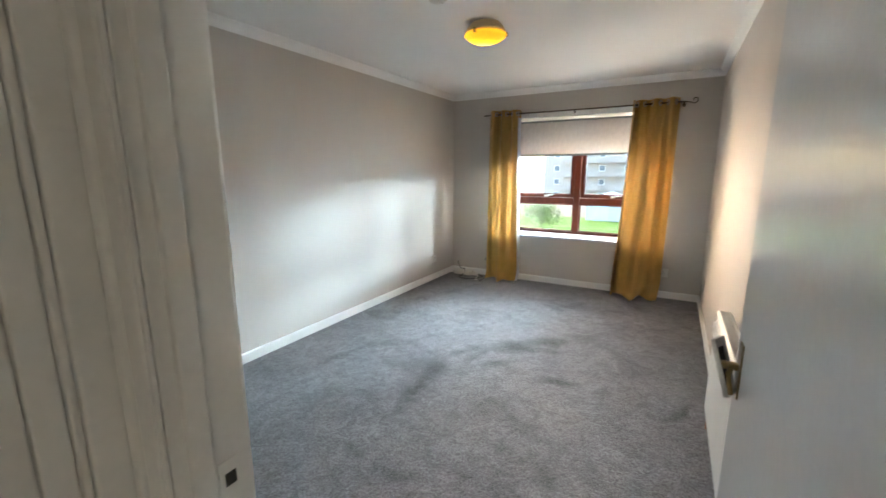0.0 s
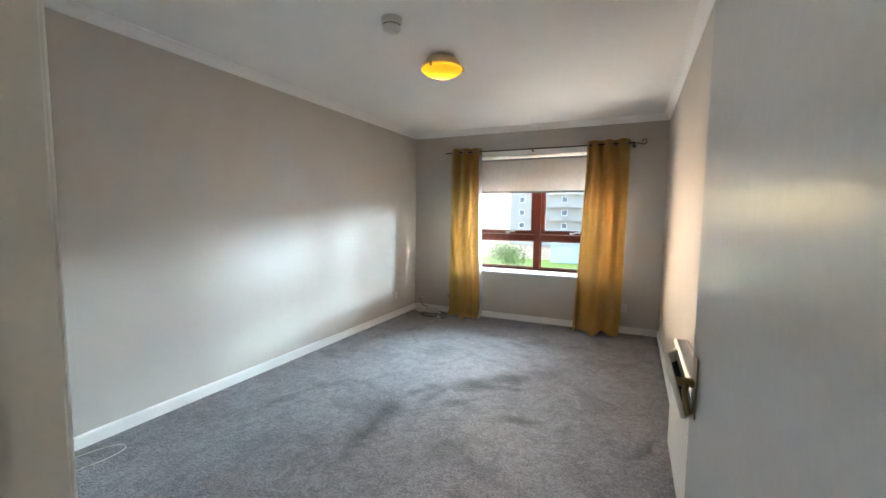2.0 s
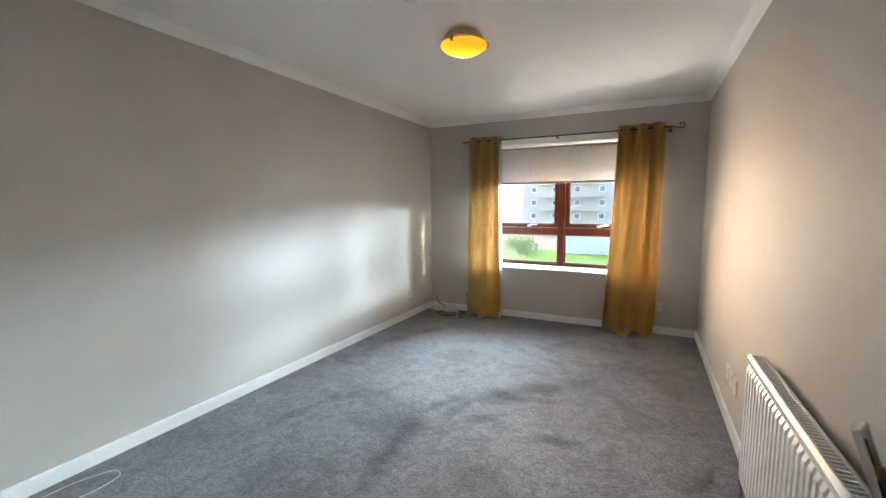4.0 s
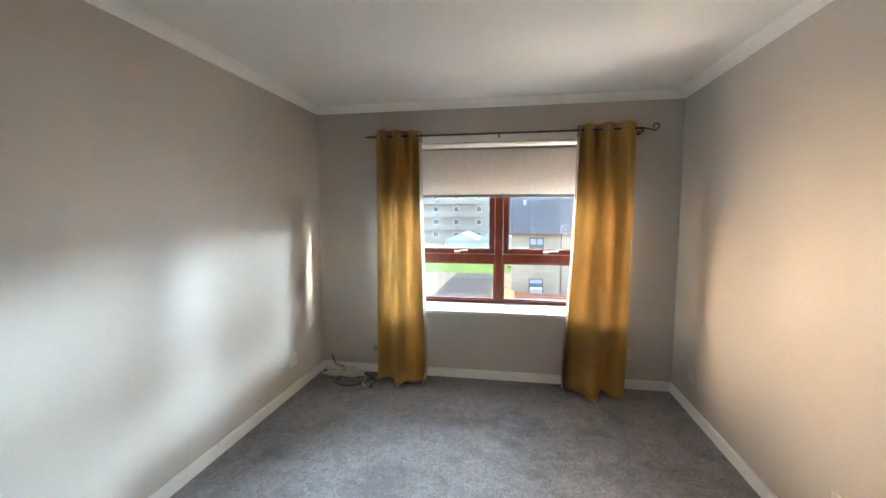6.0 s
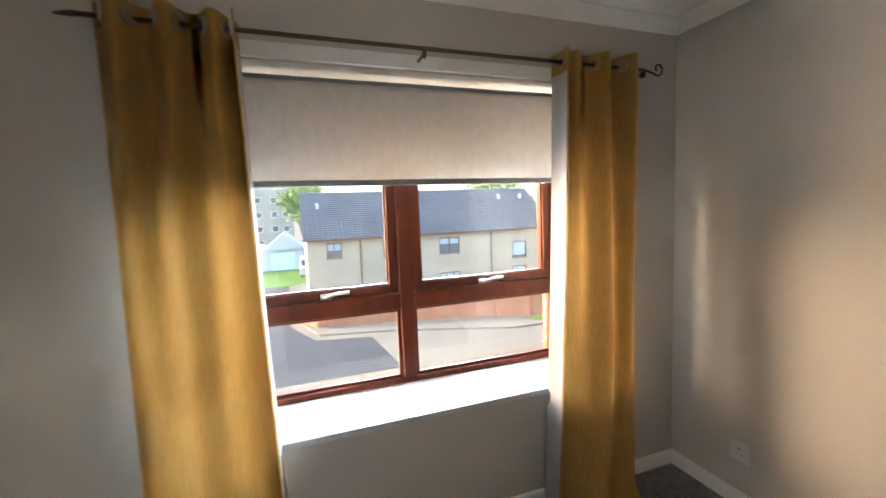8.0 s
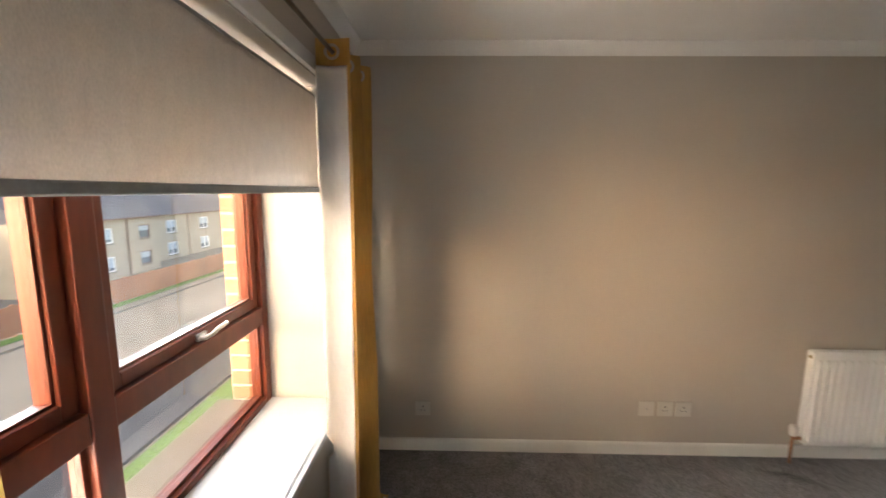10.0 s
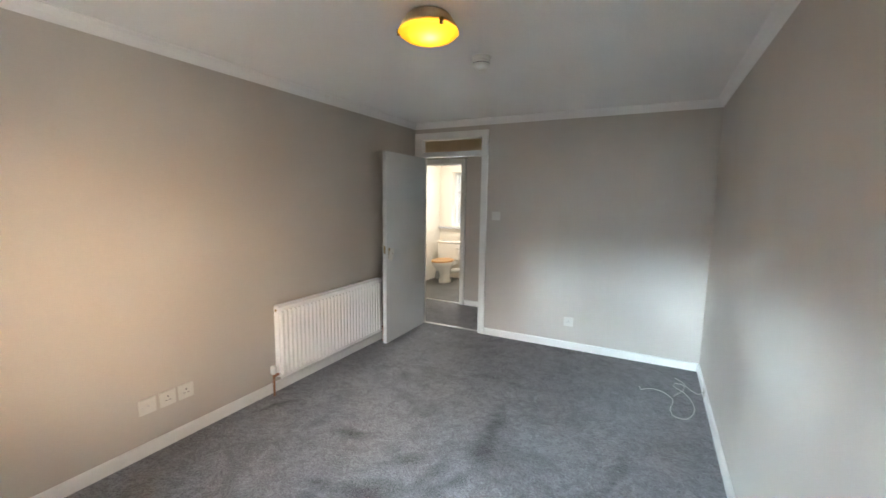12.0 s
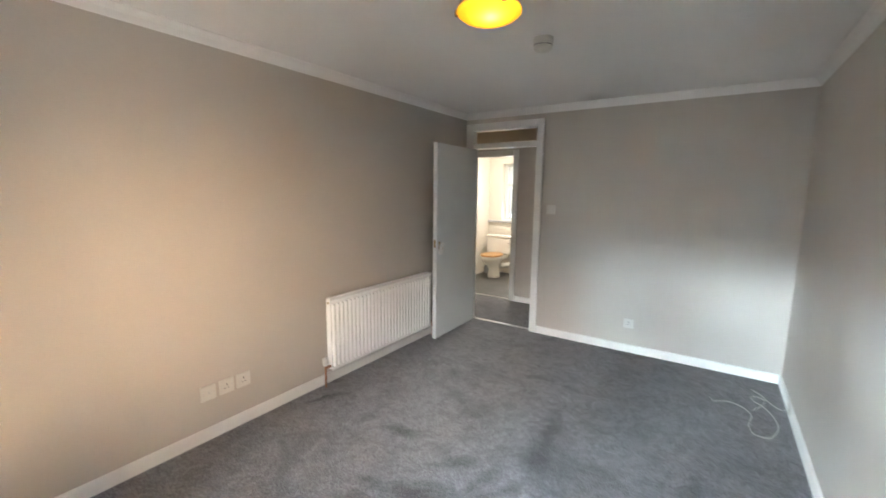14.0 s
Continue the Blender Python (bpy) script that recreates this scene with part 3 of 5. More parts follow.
leaf_part("cover_plate", leaning((-0.003, 0.0, -0.022, 0.022, 0.0, 0.135), (0.0, 0.008, -0.022, -0.018, 0.0, 0.135), (0.0, 0.008, 0.018, 0.022, 0.0, 0.135), (0.0, 0.008, -0.018, 0.018, 0.0, 0.004), (0.0, 0.008, -0.018, 0.018, 0.131, 0.135), bevel=0.0008), PLASTIC, "loose white hollow cover plate")
# black panel put in for the shade inside the plate's hollow
leaf_part("hollow_shade", leaning((0.0003, 0.002, -0.0175, 0.0175, 0.005, 0.112)), DARK)
leaf_part("backplate", boxes((-0.0455, -0.0425, 0.737, 0.773, 0.885, 1.015), bevel=0.001), BRASS, "dull brass backplate")
bm = bmesh.new()
box(bm, -0.086, -0.046, 0.746, 0.764, 0.950, 0.966, bevel=0.003)
tube(bm, [(-0.062, 0.742, 0.958), (-0.066, 0.734, 0.945), (-0.064, 0.730, 0.925), (-0.058, 0.728, 0.900)], 0.006, 10)
leaf_part("lever", bm, BRASS, "dull brass lever", True)
leaf_part("handle_plate", boxes((0.0005, 0.006, 0.735, 0.777, 0.935, 1.085), bevel=0.002), BRASS)
bm = bmesh.new()
tube(bm, [(0.006, 0.755, 1.03), (0.04, 0.755, 1.03), (0.052, 0.748, 1.03), (0.056, 0.72, 1.03), (0.055, 0.67, 1.024), (0.053, 0.645, 1.02)], 0.0085, 10)
leaf_part("lever", bm, BRASS, "dull brass lever", True)
leaf_part("latch_plate", boxes((-0.033, -0.010, 0.8121, 0.8135, 0.96, 1.04)), BRASS)
for z in (0.22, 1.72):
    bm = bmesh.new()
    tube(bm, [(0.004, -0.006, z), (0.004, -0.006, z + 0.076)], 0.006, 10)
    leaf_part("hinge", bm, CHROME)

structure("threshold_strip_1", boxes((DX0, DX1, -0.065, -0.030, 0.0, 0.007), bevel=0.002), STEEL, "steel carpet threshold strip", "threshold strip")

# ---- hall ----
HALL_Y = -1.05
BX0, BX1 = 2.90, 3.64
structure("hall_wall_far", slab(1.9, 4.4, -0.12, H, HALL_Y - 0.10, HALL_Y, [(BX0 - 0.02, BX1 + 0.02, -0.2, 2.02)]), WALL, "greige painted hall wall", "wall")
structure("hall_wall_left", slab(HALL_Y, -0.085, -0.12, H, 1.97, 2.07, plane="yz"), WALL, "greige painted hall wall", "wall")
structure("hall_wall_right", slab(HALL_Y, -0.085, -0.12, H, 4.3, 4.4, plane="yz"), WALL, "greige painted hall wall", "wall")
structure("hall_wall_near", slab(W + 0.12, 4.4, -0.12, H, -0.085, 0.0), WALL, "greige painted hall wall", "wall")
structure("hall_ceiling", slab(1.83, 4.4, HALL_Y - 0.1, -0.02, H + 0.004, H + 0.1, plane="xy"), CEILING, "white painted hall ceiling", "ceiling")
structure("baseboard_hall", sweep(bmesh.new(), SKIRT, (2.075, HALL_Y, 0), (2.812, HALL_Y, 0), (0, 1, 0)), GLOSS, "white gloss skirting board", "skirting board")
frame_2 = thing("door_frame_2", (BX0, HALL_Y, 0), "white gloss bathroom door frame", "door frame", kind="structure")
for x0, x1 in ((BX0 - 0.02, BX0), (BX1, BX1 + 0.02)):
    part("jamb", boxes((x0, x1, HALL_Y - 0.11, HALL_Y + 0.004, 0, 1.998), bevel=0.003), GLOSS, frame_2)
part("head", boxes((BX0 - 0.02, BX1 + 0.02, HALL_Y - 0.11, HALL_Y + 0.004, 1.998, 2.02), bevel=0.003), GLOSS, frame_2)
architrave(frame_2, HALL_Y + 0.001, 1, BX0, BX1, 2.005, 0.075)
structure("threshold_strip_2", boxes((BX0, BX1, HALL_Y - 0.06, HALL_Y - 0.025, 0.0, 0.007), bevel=0.002), STEEL, "steel threshold strip at the bathroom", "threshold strip")

# cupboard door on the hall's left wall, close beside the doorway
cup = thing("cupboard_door", (2.07, -0.5, 0), "white painted hall cupboard door in a moulded frame", "door")
part("leaf", boxes((2.071, 2.081, -0.91, -0.242, 0.01, 2.0), bevel=0.003), GLOSS, cup)
part("architrave", boxes((2.071, 2.112, -0.148, -0.108, 0, 2.08), bevel=0.004), GLOSS, cup)
part("outer_bead", boxes((2.071, 2.105, -0.158, -0.1485, 0, 2.08), bevel=0.003), GLOSS, cup)
part("middle_board", boxes((2.071, 2.097, -0.190, -0.1585, 0, 2.08), bevel=0.003), GLOSS, cup)
part("inner_bead", boxes((2.071, 2.090, -0.240, -0.1905, 0, 2.06), bevel=0.004), GLOSS, cup)
part("architrave", boxes((2.071, 2.100, -1.02, -0.915, 0, 2.08), bevel=0.004), GLOSS, cup)
part("architrave", boxes((2.071, 2.097, -0.914, -0.241, 2.005, 2.08), bevel=0.004), GLOSS, cup)

# ---- bathroom ----
BY = -2.80
structure("bathroom_floor", slab(2.3, 4.3, BY - 0.1, HALL_Y - 0.05, -0.12, 0.002, plane="xy"), VINYL, "dark grey vinyl bathroom floor", "floor")
structure("bathroom_wall_back", slab(2.3, 4.3, -0.12, H, BY - 0.25, BY, [(3.30, 3.90, 1.0, 2.02)]), CREAM, "cream painted bathroom wall", "wall")
structure("bathroom_wall_side", slab(BY - 0.25, HALL_Y - 0.1, -0.12, H, 4.15, 4.3, plane="yz"), CREAM, "cream painted bathroom wall", "wall")
structure("bathroom_wall_inner", slab(BY - 0.25, HALL_Y - 0.1, -0.12, H, 2.2, 2.3, plane="yz"), CREAM, "cream painted bathroom wall", "wall")
structure("bathroom_ceiling", slab(2.2, 4.4, BY - 0.25, HALL_Y - 0.1, H + 0.004, H + 0.1, plane="xy"), CEILING, "white bathroom ceiling", "ceiling")
structure("bathroom_lining", slab(2.3, 4.15, 0, H, HALL_Y - 0.112, HALL_Y - 0.102, [(BX0 - 0.02, BX1 + 0.02, -0.2, 2.02)]), CREAM, "cream painted bathroom wall", "wall")
structure("bathroom_ledge", boxes((2.3, 4.149, BY + 0.002, BY + 0.05, 0.95, 0.985), bevel=0.004), SILL, "white bathroom window ledge", "ledge")
win2 = thing("window_2", (3.6, BY - 0.15, 1.0), "white framed bathroom window with frosted glass", "window", kind="structure")
part("window_frame", boxes((3.30, 3.345, BY - 0.18, BY - 0.12, 1.0, 2.02), (3.855, 3.90, BY - 0.18, BY - 0.12, 1.0, 2.02), (3.345, 3.855, BY - 0.18, BY - 0.12, 1.0, 1.045), (3.345, 3.855, BY - 0.18, BY - 0.12, 1.975, 2.02), (3.345, 3.855, BY - 0.18, BY - 0.12, 1.62, 1.66), bevel=0.003), WHITE_FRAME, win2)
for z0, z1 in ((1.046, 1.619), (1.661, 1.974)):
    pn = part("pane", boxes((3.346, 3.854, BY - 0.153, BY - 0.149, z0, z1)), FROSTED, win2)
    pn.visible_shadow = False
# unseen fill lamp overhead, then a lamp added in place of the window's daylight
area_lamp("bathroom_fill", look((3.3, -1.9, 2.36), (3.3, -1.9, 0)), 0.3, 0.3, 1.0, (1.0, 0.87, 0.72))
area_lamp("bathroom_daylight", look((3.6, BY - 0.10, 1.5), (3.0, -1.0, 1.0)), 0.5, 0.9, 0.13, (0.80, 0.92, 1.0))


def toilet(x, y):
    """A close-coupled toilet that faces +y, with its cistern against the wall at y."""
    t = thing("toilet", (x, y + 0.3, 0), "white ceramic toilet with a pine seat", "toilet")
    bm = bmesh.new()
    n = 24
    rings = []
    for z, sx, sy, cy in ((0.002, 0.105, 0.15, 0.33), (0.04, 0.10, 0.145, 0.33), (0.14, 0.085, 0.12, 0.33), (0.22, 0.10, 0.15, 0.36), (0.30, 0.15, 0.21, 0.40), (0.36, 0.178, 0.245, 0.42), (0.395, 0.182, 0.25, 0.42)):
        rings.append([bm.verts.new((x + sx * math.cos(2 * math.pi * j / n), y + cy + sy * math.sin(2 * math.pi * j / n), z)) for j in range(n)])
    for a, b in zip(rings, rings[1:]):
        for j in range(n):
            bm.faces.new((a[j], a[(j + 1) % n], b[(j + 1) % n], b[j]))
    bm.faces.new(rings[0][::-1]), bm.faces.new(rings[-1])
    box(bm, x - 0.12, x + 0.12, y + 0.005, y + 0.28, 0.30, 0.39, bevel=0.015)
    part("bowl", bm, CERAMIC, t, "", True)
    bm = bmesh.new()
    lathe(bm, [(0.001, 0.0), (0.19, 0.0), (0.197, 0.008), (0.197, 0.02), (0.19, 0.03), (0.10, 0.034), (0.001, 0.034)], (0, 0, 0), 32)
    bmesh.ops.scale(bm, vec=(0.96, 1.24, 1), verts=bm.verts)
    bmesh.ops.translate(bm, vec=(x, y + 0.43, 0.398), verts=bm.verts)
    part("seat", bm, PINE, t, "varnished pine seat and lid")
    cis = part("cistern", boxes((x - 0.23, x + 0.23, y + 0.005, y + 0.185, 0.40, 0.70), bevel=0.02), CERAMIC, t)
    part("cistern_lid", boxes((x - 0.24, x + 0.24, y + 0.002, y + 0.195, 0.702, 0.735), bevel=0.01), CERAMIC, t)
    bm = bmesh.new()
    tube(bm, [(x - 0.17, y + 0.185, 0.62), (x - 0.17, y + 0.205, 0.62), (x - 0.20, y + 0.21, 0.615), (x - 0.245, y + 0.21, 0.60)], 0.008)
    part("flush_lever", bm, CHROME, t, "", True)
    bm = bmesh.new()
    tube(bm, [(x - 0.13, y + 0.02, 0.2), (x - 0.20, y + 0.03, 0.22), (x - 0.24, y + 0.03, 0.30), (x - 0.2, y + 0.06, 0.395)], 0.009)
    part("supply_pipe", bm, CHROME, t)
    bm = bmesh.new()
    tube(bm, [(x - 0.06, y + 0.24, 0.19), (x - 0.14, y + 0.20, 0.20), (x - 0.20, y + 0.13, 0.21), (x - 0.21, y + 0.01, 0.21)], 0.045, 14)
    part("waste_pipe", bm, PLASTIC, t, "white plastic waste pipe", True)
    return t


toilet(3.80, BY + 0.12)
brush = thing("toilet_brush", (4.06, BY + 0.22, 0.002), "dark grey toilet brush standing in its holder", "toilet brush")
part("holder", lathe(bmesh.new(), [(0.05, 0.0), (0.055, 0.01), (0.048, 0.14), (0.04, 0.15), (0.03, 0.15), (0.03, 0.03)], (4.06, BY + 0.22, 0.002), 20), BLIND_GREY, brush)
part("handle", tube(bmesh.new(), [(4.06, BY + 0.22, 0.04), (4.06, BY + 0.22, 0.38), (4.06, BY + 0.22, 0.41)], 0.011, 10), BLIND_GREY, brush, "", True)

# ---- curtains, rod and blind ----
ROD_Y, ROD_Z = 4.635, 2.09


def fold_line(x_in, x_out, folds):
    """Plan of an eyelet curtain from its leading edge: a short return towards the wall, then waves along the rod."""
    pts = []
    s = 1 if x_out > x_in else -1
    n = 12
    for i in range(n):
        u = i / n
        pts.append((x_in + s * 0.012 * math.sin(u * math.pi), -0.065 + 0.135 * u))
    m = folds * 16
    for i in range(m + 1):
        u = i / m
        pts.append((x_in + (x_out - x_in) * u, 0.040 * math.cos(u * folds * 2 * math.pi) * (1 + 0.2 * u) + 0.02 * (1 - u) ** 4 - 0.03 * u))
    return pts


def curtain(x_in, x_out, folds, x_low_in, x_low_out, seed):
    ob = thing("curtain", ((x_in + x_out) / 2, ROD_Y, 0), "mustard satin eyelet curtain with grey lining, drawn aside", "curtain", "pair of curtains")
    rnd = random.Random(seed)
    phase = [rnd.uniform(0, 6.28) for _ in range(6)]
    line = fold_line(x_in, x_out, folds)
    rows = 72
    top = ROD_Z + 0.045
    span = x_out - x_in

    def at(i, k):
        x, y = line[i]
        v = k / rows
        z = top - v * (top + 0.13)
        u = (x - x_in) / span
        x = x + (x_low_in + (x_low_out - x_low_in) * u - (x_in + span * u)) * v ** 1.5
        # folds run together lower down: the upper pleats fade into a few broad ones
        fade = max(0.0, min(1.0, (v - 0.08) / 0.5))
        broad = 0.040 * math.sin(6.2 * u + phase[0] + 0.8 * v) + 0.016 * math.sin(13 * u + phase[1] - 1.2 * v)
        edge = max(0.0, 1 - u / 0.16)
        y = ROD_Y + y * (1 - 0.62 * fade * (1 - edge)) + (broad - 0.03) * fade * (1 - edge) - 0.02 * v
        if u > 0.2:
            y = min(y, ROD_Y + 0.024)
        # the hem breaks on the floor and spreads
        if z < 0.16:
            b = min(1.0, (0.16 - z) / 0.29)
            y -= b * b * (0.075 + 0.035 * math.sin(9 * u + phase[3]))
            x += 0.035 * b * math.sin(5 * u + phase[4])
            z = 0.16 * (1 - b) ** 1.7 + 0.006 + 0.016 * b * (1 + math.sin(13 * u + phase[5] + 4 * b))
        return Vector((x, min(y, L - 0.018 if z < 0.56 or z > 0.62 else L - 0.085), z))

    n = len(line)
    grid = [[at(i, k) for i in range(n)] for k in range(rows + 1)]
    side = 1 if x_out > x_in else -1

    def sheet(off, k0, i0, i1):
        bm = bmesh.new()
        vs = []
        for k in range(k0, rows + 1):
            row = []
            for i in range(i0, i1):
                a, b = grid[k][max(i - 1, 0)], grid[k][min(i + 1, n - 1)]
                d = (b - a).normalized()
                row.append(bm.verts.new(grid[k][i] + Vector((-d.y, d.x, 0)) * off * side))
            vs.append(row)
        for p, q in zip(vs, vs[1:]):
            for j in range(len(p) - 1):
                bm.faces.new((p[j], p[j + 1], q[j + 1], q[j]))
        bmesh.ops.solidify(bm, geom=bm.faces[:], thickness=0.0012)
        return bm
    part("fabric", sheet(0.0, 0, 0, n), GOLD, ob, "mustard satin face fabric", True)
    part("lining", sheet(0.0035, 3, 1, n - 1), LINING, ob, "silver-grey satin lining", True)
    # eyelets where the rod passes through
    for j in range(folds * 2 + 1):
        i = 6 if j == 0 else 12 + int(4 + 8 * (j - 1))
        if i >= n:
            continue
        a, b = grid[0][max(i - 1, 0)], grid[0][min(i + 1, n - 1)]
        d = (b - a).normalized()
        nrm = Vector((-d.y, d.x, 0))
        c = Vector((grid[0][i].x, grid[0][i].y, ROD_Z))
        bm = bmesh.new()
        ring = []
        for a_ in range(20):
            t = 2 * math.pi * a_ / 20
            for r, o in ((0.019, 0.006), (0.028, 0.006), (0.028, -0.004), (0.019, -0.004)):
                ring.append(bm.verts.new(c + d * math.cos(t) * r + Vector((0, 0, 1)) * math.sin(t) * r + nrm * o))
        for a_ in range(20):
            for q in range(4):
                b_ = (a_ + 1) % 20
                bm.faces.new((ring[a_ * 4 + q], ring[a_ * 4 + (q + 1) % 4], ring[b_ * 4 + (q + 1) % 4], ring[b_ * 4 + q]))
        bmesh.ops.recalc_face_normals(bm, faces=bm.faces)
        part("eyelet", bm, CHROME, ob, "silver metal eyelet")
    return ob


curtain(0.965, 0.575, 3, 1.025, 0.560, 3)
curtain(2.225, 2.655, 3, 2.125, 2.63, 8)

rod = thing("curtain_rod", (MX, ROD_Y, ROD_Z), "dark bronze curtain rod with scroll finials", "curtain rod")
bm = bmesh.new()
tube(bm, [(0.535, ROD_Y, ROD_Z), (1.2, ROD_Y, ROD_Z - 0.002), (1.9, ROD_Y, ROD_Z - 0.002), (2.70, ROD_Y, ROD_Z)], 0.008, 12)
part("rod", bm, BRONZE, rod, "", True)
bm = bmesh.new()
pts = [(2.70, ROD_Y, ROD_Z), (2.73, ROD_Y, ROD_Z - 0.006)]
for i in range(22):
    a = -math.pi * 0.75 + i * 0.30
    r = 0.034 - 0.0011 * i
    pts.append((2.782 + r * math.cos(a), ROD_Y, ROD_Z + 0.012 + r * math.sin(a)))
tube(bm, pts, 0.005, 8)
part("finial", bm, BRONZE, rod, "scroll finial", True)
bm = bmesh.new()
tube(bm, [(0.535, ROD_Y, ROD_Z), (0.505, ROD_Y, ROD_Z - 0.002), (0.485, ROD_Y, ROD_Z - 0.004)], 0.010, 10, lambda u: 1 - 0.6 * u)
part("finial", bm, BRONZE, rod, "", True)
for x in (0.60, 1.612, 2.69):
    bm = bmesh.new()
    tube(bm, [(x, L, ROD_Z - 0.02), (x, ROD_Y + 0.03, ROD_Z - 0.02), (x, ROD_Y, ROD_Z - 0.014)], 0.006, 8)
    lathe(bm, [(0.018, 0), (0.018, -0.005), (0.008, -0.008)], (x, L - 0.001, ROD_Z - 0.02), 14, "y")
    box(bm, x - 0.006, x + 0.006, ROD_Y - 0.012, ROD_Y + 0.012, ROD_Z - 0.035, ROD_Z - 0.008, bevel=0.002)
    part("bracket", bm, BRONZE, rod)

BLY = 4.79
blind = thing("roller_blind", (MX, BLY, 1.59), "stone-coloured woven roller blind, partly lowered", "blind")
bm = bmesh.new()
tube(bm, [(WX0 + 0.02, BLY + 0.018, 1.985), (WX1 - 0.03, BLY + 0.018, 1.985)], 0.022, 16)
part("tube", bm, BLIND_GREY, blind, "grey roller tube", True)
part("fabric", boxes((WX0 + 0.025, WX1 - 0.035, BLY - 0.0045, BLY - 0.003, 1.602, 1.985)), BLIND, blind)
part("bottom_bar", boxes((WX0 + 0.025, WX1 - 0.035, BLY - 0.012, BLY + 0.006, 1.583, 1.607), bevel=0.004), BLIND_GREY, blind, "grey bottom bar")
for x in (WX0 + 0.008, WX1 - 0.02):
    part("bracket", boxes((x, x + 0.006, BLY - 0.005, BLY + 0.045, 1.955, 2.033), bevel=0.001), PLASTIC, blind)

# ---- radiator ----
rad = thing("radiator", (2.95, 1.46, 0.1), "white ribbed panel radiator on the wall", "radiator")
RY0, RY1, RZ0, RZ1, RX = 0.80, 2.12, 0.125, 0.70, 2.925
bm = bmesh.new()
ribs = 30
p = (RY1 - RY0 - 0.03) / ribs
prof = [(RX + 0.012, RY0)]
for i in range(ribs):
    y = RY0 + 0.015 + p * i
    for f, dx in ((0.06, 0.017), (0.24, 0.0), (0.74, 0.0), (0.92, 0.017)):
        prof.append((RX + dx, y + p * f))
prof.append((RX + 0.012, RY1))
zs = [(RZ0, 0.010, 0), (RZ0 + 0.022, 0.006, 0), (RZ0 + 0.040, 0.0, 1), (RZ1 - 0.060, 0.0, 1), (RZ1 - 0.042, 0.010, 0), (RZ1 - 0.014, 0.004, 0), (RZ1, 0.012, 0)]
vs = [[bm.verts.new((x if k else RX + dx, y, z)) for x, y in prof] for z, dx, k in zs]
for a, b in zip(vs, vs[1:]):
    for j in range(len(a) - 1):
        bm.faces.new((a[j], a[j + 1], b[j + 1], b[j]))
part("front_panel", bm, RADIATOR, rad)
part("back_panel", boxes((2.985, 2.997, RY0 + 0.01, RY1 - 0.01, RZ0, RZ1 - 0.01), bevel=0.003), RADIATOR, rad)
for y0 in (RY0 + 0.001, RY1 - 0.007):
    part("side_panel", boxes((RX + 0.014, 2.984, y0, y0 + 0.006, RZ0 + 0.01, RZ1 - 0.004), bevel=0.002), RADIATOR, rad)
bm = bmesh.new()
for i in range(65):
    y = RY0 + 0.012 + i * 0.020
    box(bm, RX + 0.016, 2.980, y, y + 0.008, RZ1 - 0.010, RZ1 - 0.003)
box(bm, RX + 0.013, RX + 0.018, RY0 + 0.008, RY1 - 0.008, RZ1 - 0.012, RZ1 + 0.001)
box(bm, 2.979, 2.984, RY0 + 0.008, RY1 - 0.008, RZ1 - 0.012, RZ1 + 0.001)
part("top_grille", bm, RADIATOR, rad)
bm = bmesh.new()
tube(bm, [(2.955, RY1 - 0.01, RZ0 + 0.035), (2.955, RY1 + 0.045, RZ0 + 0.035)], 0.011, 10)
tube(bm, [(2.955, RY1 + 0.045, RZ0 + 0.055), (2.955, RY1 + 0.045, 0.03), (2.955, RY1 + 0.045, 0.0)], 0.0085, 10)
part("pipe", bm, COPPER, rad, "dull copper pipe", True)
bm = bmesh.new()
lathe(bm, [(0.012, 0.0), (0.019, 0.006), (0.022, 0.02), (0.022, 0.05), (0.019, 0.062), (0.010, 0.068)], (2.955, RY1 + 0.045, RZ0 + 0.05), 20)
part("valve_head", bm, PLASTIC, rad, "white thermostatic valve head", True)
bm = bmesh.new()
lathe(bm, [(0.010, 0.0), (0.010, 0.006), (0.005, 0.008)], (RX + 0.035, RY1 - 0.002, RZ1 - 0.035), 12, "y")
part("bleed_plug", bm, BRASS, rad)
bm = bmesh.new()
tube(bm, [(2.955, RY0 + 0.01, RZ0 + 0.035), (2.955, RY0 - 0.04, RZ0 + 0.035), (2.955, RY0 - 0.05, RZ0 + 0.02), (2.955, RY0 - 0.05, 0.0)], 0.0085, 10)
part("pipe", bm, COPPER, rad, "", True)
for y in (RY0 + 0.25, RY1 - 0.25):
    part("wall_bracket", boxes((2.997, W, y, y + 0.03, RZ0 + 0.05, RZ1 - 0.08)), RADIATOR, rad)


